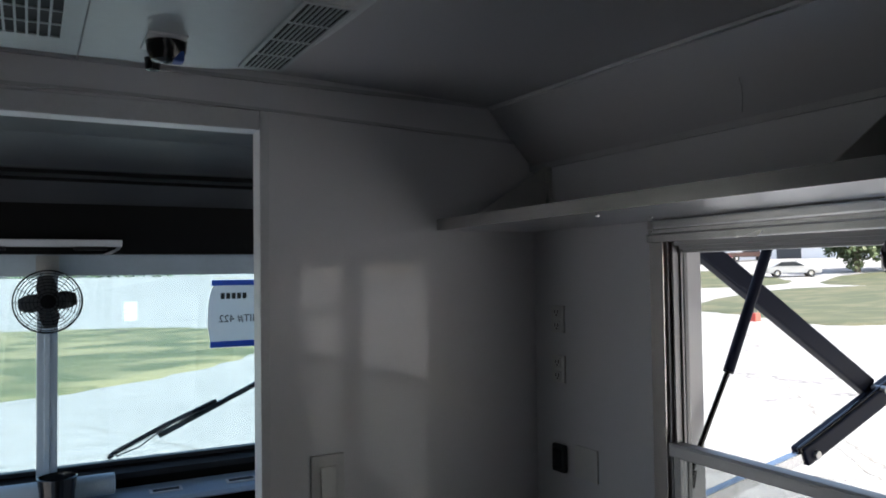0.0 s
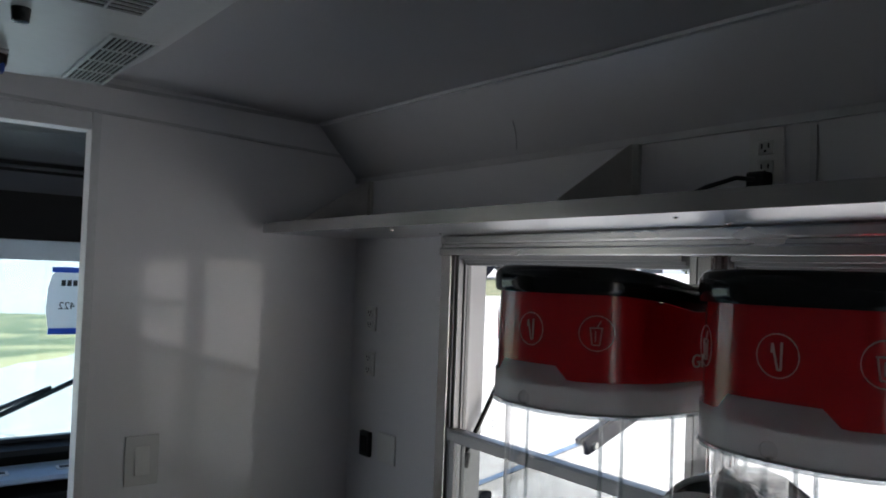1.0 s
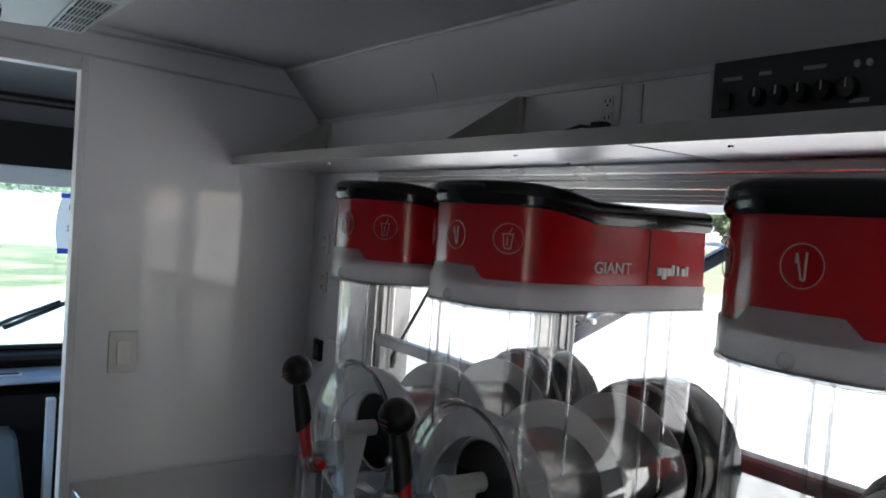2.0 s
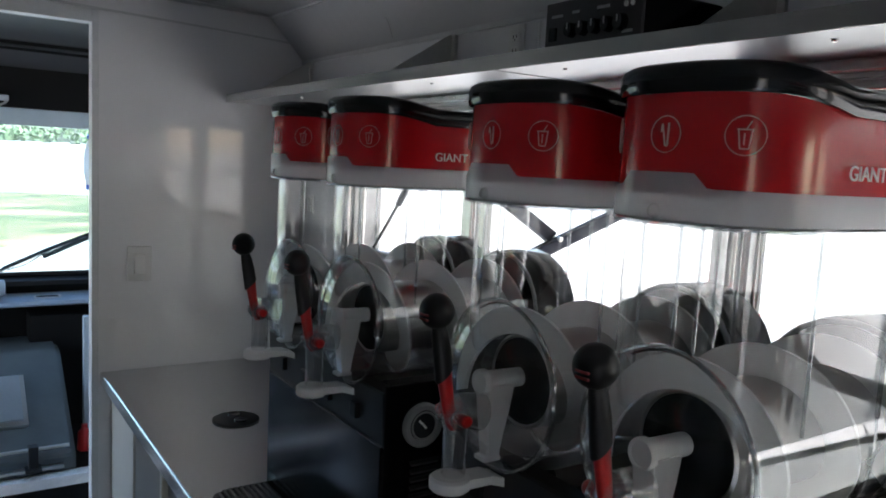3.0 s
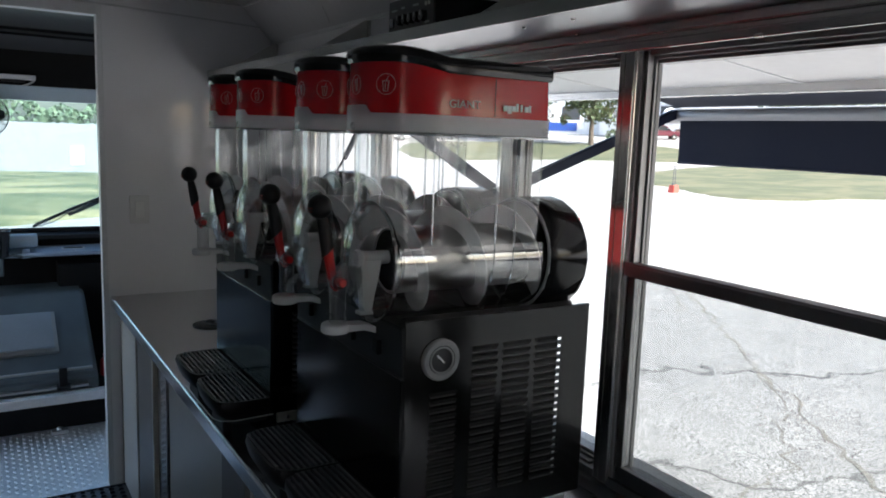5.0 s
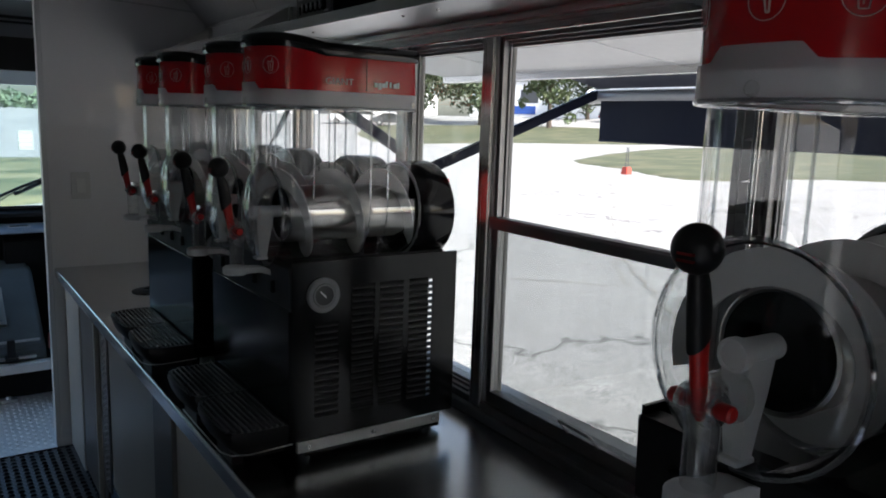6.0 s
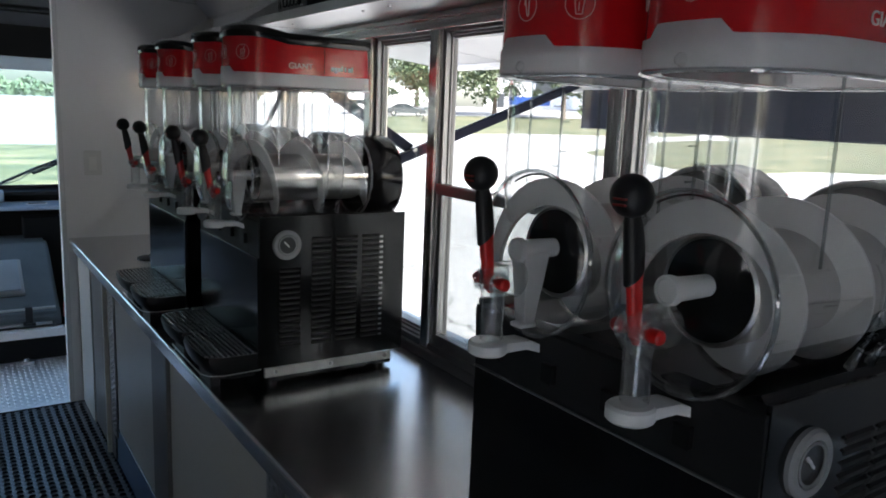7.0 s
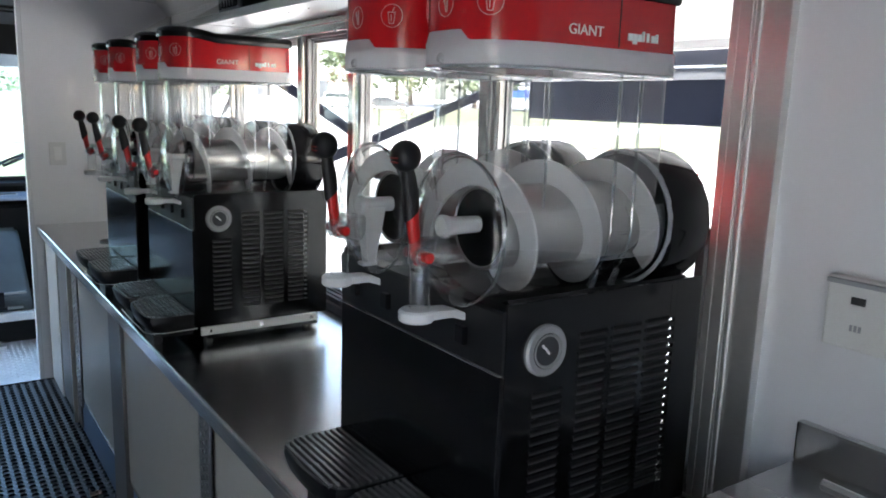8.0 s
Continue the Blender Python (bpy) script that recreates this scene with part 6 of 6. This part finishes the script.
def tree(x, y, height, spread, leafmat, seed, label, trunk=0.3, low=0.3):
    rnd = random.Random(seed)
    t = thing("tree", (x, y, gz(x, y) - 0.05), label, "tree", "trees round the yard")
    bm = B()
    rod(bm, (0, 0, 0), (rnd.uniform(-.2, .2), 0, height * 0.55), trunk, trunk * 0.45, 10)
    limbs = []
    for k in range(7):
        a = rnd.uniform(0, 6.28)
        h0 = height * rnd.uniform(low, 0.55)
        tip = Vector((math.cos(a) * spread * rnd.uniform(.45, .8), math.sin(a) * spread * rnd.uniform(.45, .8), height * rnd.uniform(.55, .9)))
        rod(bm, (0, 0, h0), tip, trunk * 0.35, trunk * 0.1, 6)
        limbs.append(tip)
    part("trunk", bm, BARK, t, "", True)
    verts, faces = [], []
    for k in range(64):
        tip = limbs[k % len(limbs)] if k < 28 else Vector((rnd.uniform(-.6, .6) * spread, rnd.uniform(-.6, .6) * spread, height * rnd.uniform(low + .1, .98)))
        c = tip + Vector((rnd.gauss(0, .2) * spread, rnd.gauss(0, .2) * spread, rnd.gauss(0, .11) * height))
        c.z = max(c.z, height * low)
        rad = spread * rnd.uniform(.16, .32)
        for q in range(60):
            d = Vector((rnd.gauss(0, 1), rnd.gauss(0, 1), rnd.gauss(0, .75)))
            d = d.normalized() * rad * rnd.uniform(.4, 1.0)
            p = c + d
            s = rnd.uniform(.16, .34)
            u = Vector((rnd.gauss(0, 1), rnd.gauss(0, 1), rnd.gauss(0, 1))).normalized()
            v = u.cross(Vector((rnd.gauss(0, 1), rnd.gauss(0, 1), rnd.gauss(0, 1)))).normalized()
            b = len(verts)
            verts += [tuple(p - u * s), tuple(p + v * s * .5), tuple(p + u * s), tuple(p - v * s * .5)]
            faces.append((b, b + 1, b + 2, b + 3))
    me = bpy.data.meshes.new("crown")
    me.from_pydata(verts, [], faces)
    me.materials.append(leafmat)
    ob = new("crown", me)
    ob.parent = t
    tagged(ob, kind="stuff")
    return t

k = 0
for az, d, h, s, lm in ((32.6, 96, 8.5, 5.2, LEAF), (37.4, 92, 8.5, 4.6, LEAF2), (42.5, 88, 9, 4.0, LEAF), (45.2, 104, 9, 4.2, LEAF2), (31.5, 104, 9, 5, LEAF2), (56.3, 82, 5.2, 3.4, LEAF), (59.0, 84, 5.6, 3.6, LEAF2), (28.0, 110, 9, 5, LEAF), (64, 110, 9, 5, LEAF), (70, 112, 8, 5, LEAF2)):
    x, y = far(az, d)
    tree(x, y, h, s, lm, 11 + k, "broad green tree at the far side of the yard", 0.32, 0.15)
    k += 1

bm = B()
prism(bm, [(150, -0.9), (205, 1.70), (250, 1.80), (250, -0.9)], "x", -125, 118)
setting("ground_rise", bm, GROUND, "pale rising ground before the far woods", "ground")

# far woods ahead: one ragged band of leaf clumps
rnd = random.Random(5)
verts, faces = [], []
for q in range(5200):
    a = rnd.uniform(-26, 24)
    d = rnd.uniform(215, 240)
    x, y = math.sin(radians(a)) * d, math.cos(radians(a)) * d
    top = 6.0 + 2.2 * math.sin(a * 0.9) + 1.4 * math.sin(a * 2.7)
    p = Vector((x, y, 1.6 + rnd.uniform(0, 1) ** 0.7 * top))
    s = rnd.uniform(.5, 1.1)
    u = Vector((rnd.gauss(0, 1), rnd.gauss(0, 1), rnd.gauss(0, 1))).normalized()
    v = u.cross(Vector((rnd.gauss(0, 1), rnd.gauss(0, 1), rnd.gauss(0, 1)))).normalized()
    b = len(verts)
    verts += [tuple(p - u * s), tuple(p + v * s * .6), tuple(p + u * s), tuple(p - v * s * .6)]
    faces.append((b, b + 1, b + 2, b + 3))
me = bpy.data.meshes.new("woods")
me.from_pydata(verts, [], faces)
# Leaf colour paled so that distance haze is put into it.
me.materials.append(leaf_material("hazed_far_leaves", (0.13, 0.18, 0.11)))
tagged(new("woods", me), "far green woods along the horizon", "woods", "", "stuff")

# parked vehicles
TYRE = mat("tyre", (0.02, 0.02, 0.02), 0.8)
CAR_GLASS = mat("car_glass", (0.02, 0.025, 0.03), 0.08, vary=0.05)
def car(x, y, turn, paint, label, kind="sedan"):
    c = thing("parked_car", (x, y, gz(x, y)), label, "car", "parked cars")
    c.rotation_euler = (0, 0, radians(turn))
    L, W = (4.7, 1.8)
    if kind == "sedan":
        body = [(-2.35, 0.35), (-2.33, 0.75), (-2.1, 0.9), (-1.5, 0.95), (1.0, 0.95), (2.0, 0.82), (2.32, 0.65), (2.35, 0.35)]
        roof = [(-1.75, 0.94), (-1.05, 1.40), (0.25, 1.43), (1.05, 0.94)]
    elif kind == "suv":
        body = [(-2.3, 0.42), (-2.32, 1.05), (1.0, 1.08), (2.15, 1.0), (2.3, 0.75), (2.3, 0.42)]
        roof = [(-2.25, 1.07), (-2.05, 1.72), (0.35, 1.75), (1.15, 1.07)]
    else:
        body = [(-2.7, 0.5), (-2.7, 1.05), (0.0, 1.08), (1.2, 1.08), (2.4, 1.02), (2.6, 0.8), (2.6, 0.5)]
        roof = [(-0.6, 1.07), (-0.5, 1.78), (0.9, 1.78), (1.45, 1.07)]
    bm = B()
    prism(bm, body, "y", -W / 2, W / 2)
    bmesh.ops.bevel(bm, geom=list(bm.edges), offset=0.07, segments=2, affect="EDGES")
    part("body", bm, paint, c, "", True)
    bm = B()
    prism(bm, roof, "y", -W / 2 + 0.14, W / 2 - 0.14)
    bmesh.ops.bevel(bm, geom=list(bm.edges), offset=0.06, segments=2, affect="EDGES")
    cab = part("cabin", bm, paint, c, "", True)
    cx = sum(p[0] for p in roof) / 4
    for s in (-1, 1):
        bm = B()
        inner = [(cx + (px - cx) * 0.9, 1.0 + (pz - 0.96) * 0.84 if pz > 1.2 else pz + 0.06) for px, pz in roof]
        prism(bm, inner, "y", s * (W / 2 - 0.14) - 0.012, s * (W / 2 - 0.14) + 0.012)
        part("side_window", bm, CAR_GLASS, cab)
    for wx in (-1.4, 1.42):
        for s in (-1, 1):
            bm = B()
            rod(bm, (wx, s * (W / 2 - 0.2), 0.33), (wx, s * (W / 2 + 0.02), 0.33), 0.33, 0.33, 18)
            wh = part("wheel", bm, TYRE, c)
            bm = B()
            rod(bm, (wx, s * (W / 2), 0.33), (wx, s * (W / 2 + 0.03), 0.33), 0.2, 0.17, 14)
            part("rim", bm, ALU, wh)
    for xx, mm in ((2.3, WHITE_PLASTIC), (-2.33, RED)):
        for s in (-1, 1):
            bm = B()
            box(bm, xx - 0.05, xx + 0.02, s * 0.68 - 0.14, s * 0.68 + 0.14, 0.62, 0.74, 0.01)
            part("headlight" if xx > 0 else "tail_light", bm, mm, c)
    return c

P_BROWN = mat("paint_brown", (0.06, 0.035, 0.03), 0.25, vary=0.05, coat=0.5)
P_SILVER = mat("paint_silver", (0.42, 0.42, 0.42), 0.3, 0.5, vary=0.05, coat=0.4)
P_DARK = mat("paint_dark_grey", (0.05, 0.055, 0.06), 0.25, vary=0.05, coat=0.5)
P_WHITE = mat("paint_white", (0.7, 0.7, 0.7), 0.3, vary=0.05, coat=0.4)
P_MAROON = mat("paint_maroon", (0.09, 0.02, 0.03), 0.25, vary=0.05, coat=0.5)
for az, d, turn, paint, label, kind in ((49.8, 103, -42, P_BROWN, "dark brown pick-up truck parked before a white building", "pickup"),
                                       (52.4, 78, -45, P_SILVER, "silver saloon car parked on the concrete", "sedan"),
                                       (47.4, 100, -35, P_MAROON, "maroon sports utility car parked by the trees", "suv"),
                                       (30.8, 88, -30, P_DARK, "dark grey saloon car parked under the trees", "sedan"),
                                       (29.0, 92, -25, P_SILVER, "silver saloon car parked under the trees", "sedan"),
                                       (27.6, 90, -30, P_WHITE, "white utility car parked under the trees", "suv")):
    x, y = far(az, d)
    car(x, y, turn, paint, label, kind)

# white industrial buildings
SIDING = mat("white_siding", (0.84, 0.84, 0.83), 0.6, vary=0.05, scale=0.3)
DOORG = mat("dark_dock_door", (0.06, 0.065, 0.07), 0.5)
SIGN_BLUE = mat("blue_sign", (0.03, 0.09, 0.35), 0.5)
def hall(az0, d0, az1, d1, height, doors, label, sign=None):
    (x0, y0), (x1, y1) = far(az0, d0), far(az1, d1)
    L = math.hypot(x1 - x0, y1 - y0)
    h = thing("warehouse", (x0, y0, gz((x0 + x1) / 2, (y0 + y1) / 2) - 0.4), label, "building")
    h.rotation_euler = (0, 0, math.atan2(y1 - y0, x1 - x0))
    bm = B()
    box(bm, 0, L, 0, 16, 0, height)
    wall = part("wall", bm, SIDING, h)
    bm = B()
    box(bm, -0.2, L + 0.2, -0.3, 16.2, height, height + 0.35, 0.05)
    part("roof", bm, TRIM_GREY, h)
    for u, w, z0, z1 in doors:
        bm = B()
        box(bm, u - w / 2, u + w / 2, -0.06, 0.1, z0, z1)
        d = part("door", bm, DOORG, h)
        bm = B()
        box(bm, u - w / 2 - 0.15, u + w / 2 + 0.15, -0.1, 0.05, z1, z1 + 0.2)
        part("lintel", bm, TRIM_WHITE, d)
    if sign:
        bm = B()
        box(bm, sign[0], sign[1], -0.12, -0.02, sign[2], sign[3])
        part("sign", bm, SIGN_BLUE, h, "plain blue sign board")
    return h
hall(43, 120, 58, 104, 6.5, [(6, 3.2, 2.2, 4.6), (12, 3.2, 2.2, 4.6), (22, 3.2, 0.4, 3.6)], "long white industrial hall with dark dock doors")
hall(36.5, 128, 43.8, 122, 6.0, [(3, 1.2, 0.4, 2.6), (10.4, 3, 2.7, 4.7)], "white industrial hall with a blue sign", (4.5, 11.5, 0.9, 2.2))
hall(20, 150, 33, 140, 5.0, [(5, 3, 0.4, 3.5), (16, 3, 0.4, 3.5)], "low white hall behind the trees")

# small things in the yard
# Mid-grey for the board, so it stands out less from the background.
BOARD = mat("toned_down_sign_board", (0.40, 0.41, 0.40), 0.6, vary=0.1, scale=3)
def sign_post(x, y, h, w, hh, label):
    s = thing("yard_sign", (x, y, gz(x, y) + 0.02), label, "sign")
    bm = B()
    beam(bm, (0, 0, 0), (0, 0, h), 0.07, 0.07)
    part("post", bm, mat("weathered_post", (0.22, 0.19, 0.15), 0.8) if "weathered_post" not in bpy.data.materials else bpy.data.materials["weathered_post"], s)
    bm = B()
    box(bm, -w / 2, w / 2, -0.06, -0.035, h - hh, h)
    b = part("board", bm, BOARD, s, "pale sign board")
    bm = B()
    for k in range(3):
        box(bm, -w * 0.35, w * 0.3, -0.064, -0.059, h - hh * (0.3 + 0.22 * k) - 0.03, h - hh * (0.3 + 0.22 * k) + 0.03)
    part("lettering", bm, SIDING, b)
    return s
sign_post(3.95, 36.0, 1.42, 0.85, 0.85, "white sign board on a post in the grass").rotation_euler = (0, 0, radians(42))
x, y = far(48.9, 33.5)
mk = thing("yard_marker", (x, y, gz(x, y)), "red-footed lattice marker post on the island's edge", "marker")
mk.scale = (0.8, 0.8, 0.9)
bm = B()
loft(bm, [[(r * math.cos(math.pi / 4 + math.pi / 2 * k), r * math.sin(math.pi / 4 + math.pi / 2 * k), z) for k in range(4)] for z, r in ((0.0, 0.30), (0.35, 0.22))], True, True, True)
part("foot", bm, mat("faded_red", (0.45, 0.06, 0.04), 0.6, vary=0.2), mk)
bm = B()
for s in (-1, 1):
    beam(bm, (s * 0.10, 0, 0.3), (s * 0.06, 0, 1.3), 0.03, 0.03)
for q in range(4):
    beam(bm, (-0.09, 0, 0.4 + q * 0.22), (0.09, 0, 0.5 + q * 0.22), 0.02, 0.02)
part("lattice", bm, DOORG, mk)
for az, d in ((60.3, 33), (57.8, 44)):
    x, y = far(az, d)
    st = thing("yard_stake", (x, y, gz(x, y) + 0.03), "thin weathered stake in the grass", "stake")
    part("post", beam(B(), (0, 0, 0), (0, 0, 1.1), 0.06, 0.06), bpy.data.materials["weathered_post"], st)
tb = thing("picnic_table", (*far(32.6, 78), gz(*far(32.6, 78))), "pale picnic table under the trees", "picnic table")
WOODG = mat("grey_wood", (0.28, 0.26, 0.23), 0.8, vary=0.2)
part("tabletop", box(B(), -0.9, 0.9, -0.38, 0.38, 0.70, 0.75, 0.01), WOODG, tb)
for s in (-1, 1):
    part("bench", box(B(), -0.9, 0.9, s * 0.72 - 0.14, s * 0.72 + 0.14, 0.42, 0.46, 0.01), WOODG, tb)
    part("leg", beam(B(), (s * 0.6, -0.6, 0), (s * 0.6, 0.1, 0.7), 0.05, 0.09), WOODG, tb)
    part("leg", beam(B(), (s * 0.6, 0.6, 0), (s * 0.6, -0.1, 0.7), 0.05, 0.09), WOODG, tb)
    part("cross_bar", beam(B(), (s * 0.6, -0.8, 0.40), (s * 0.6, 0.8, 0.40), 0.05, 0.08), WOODG, tb)
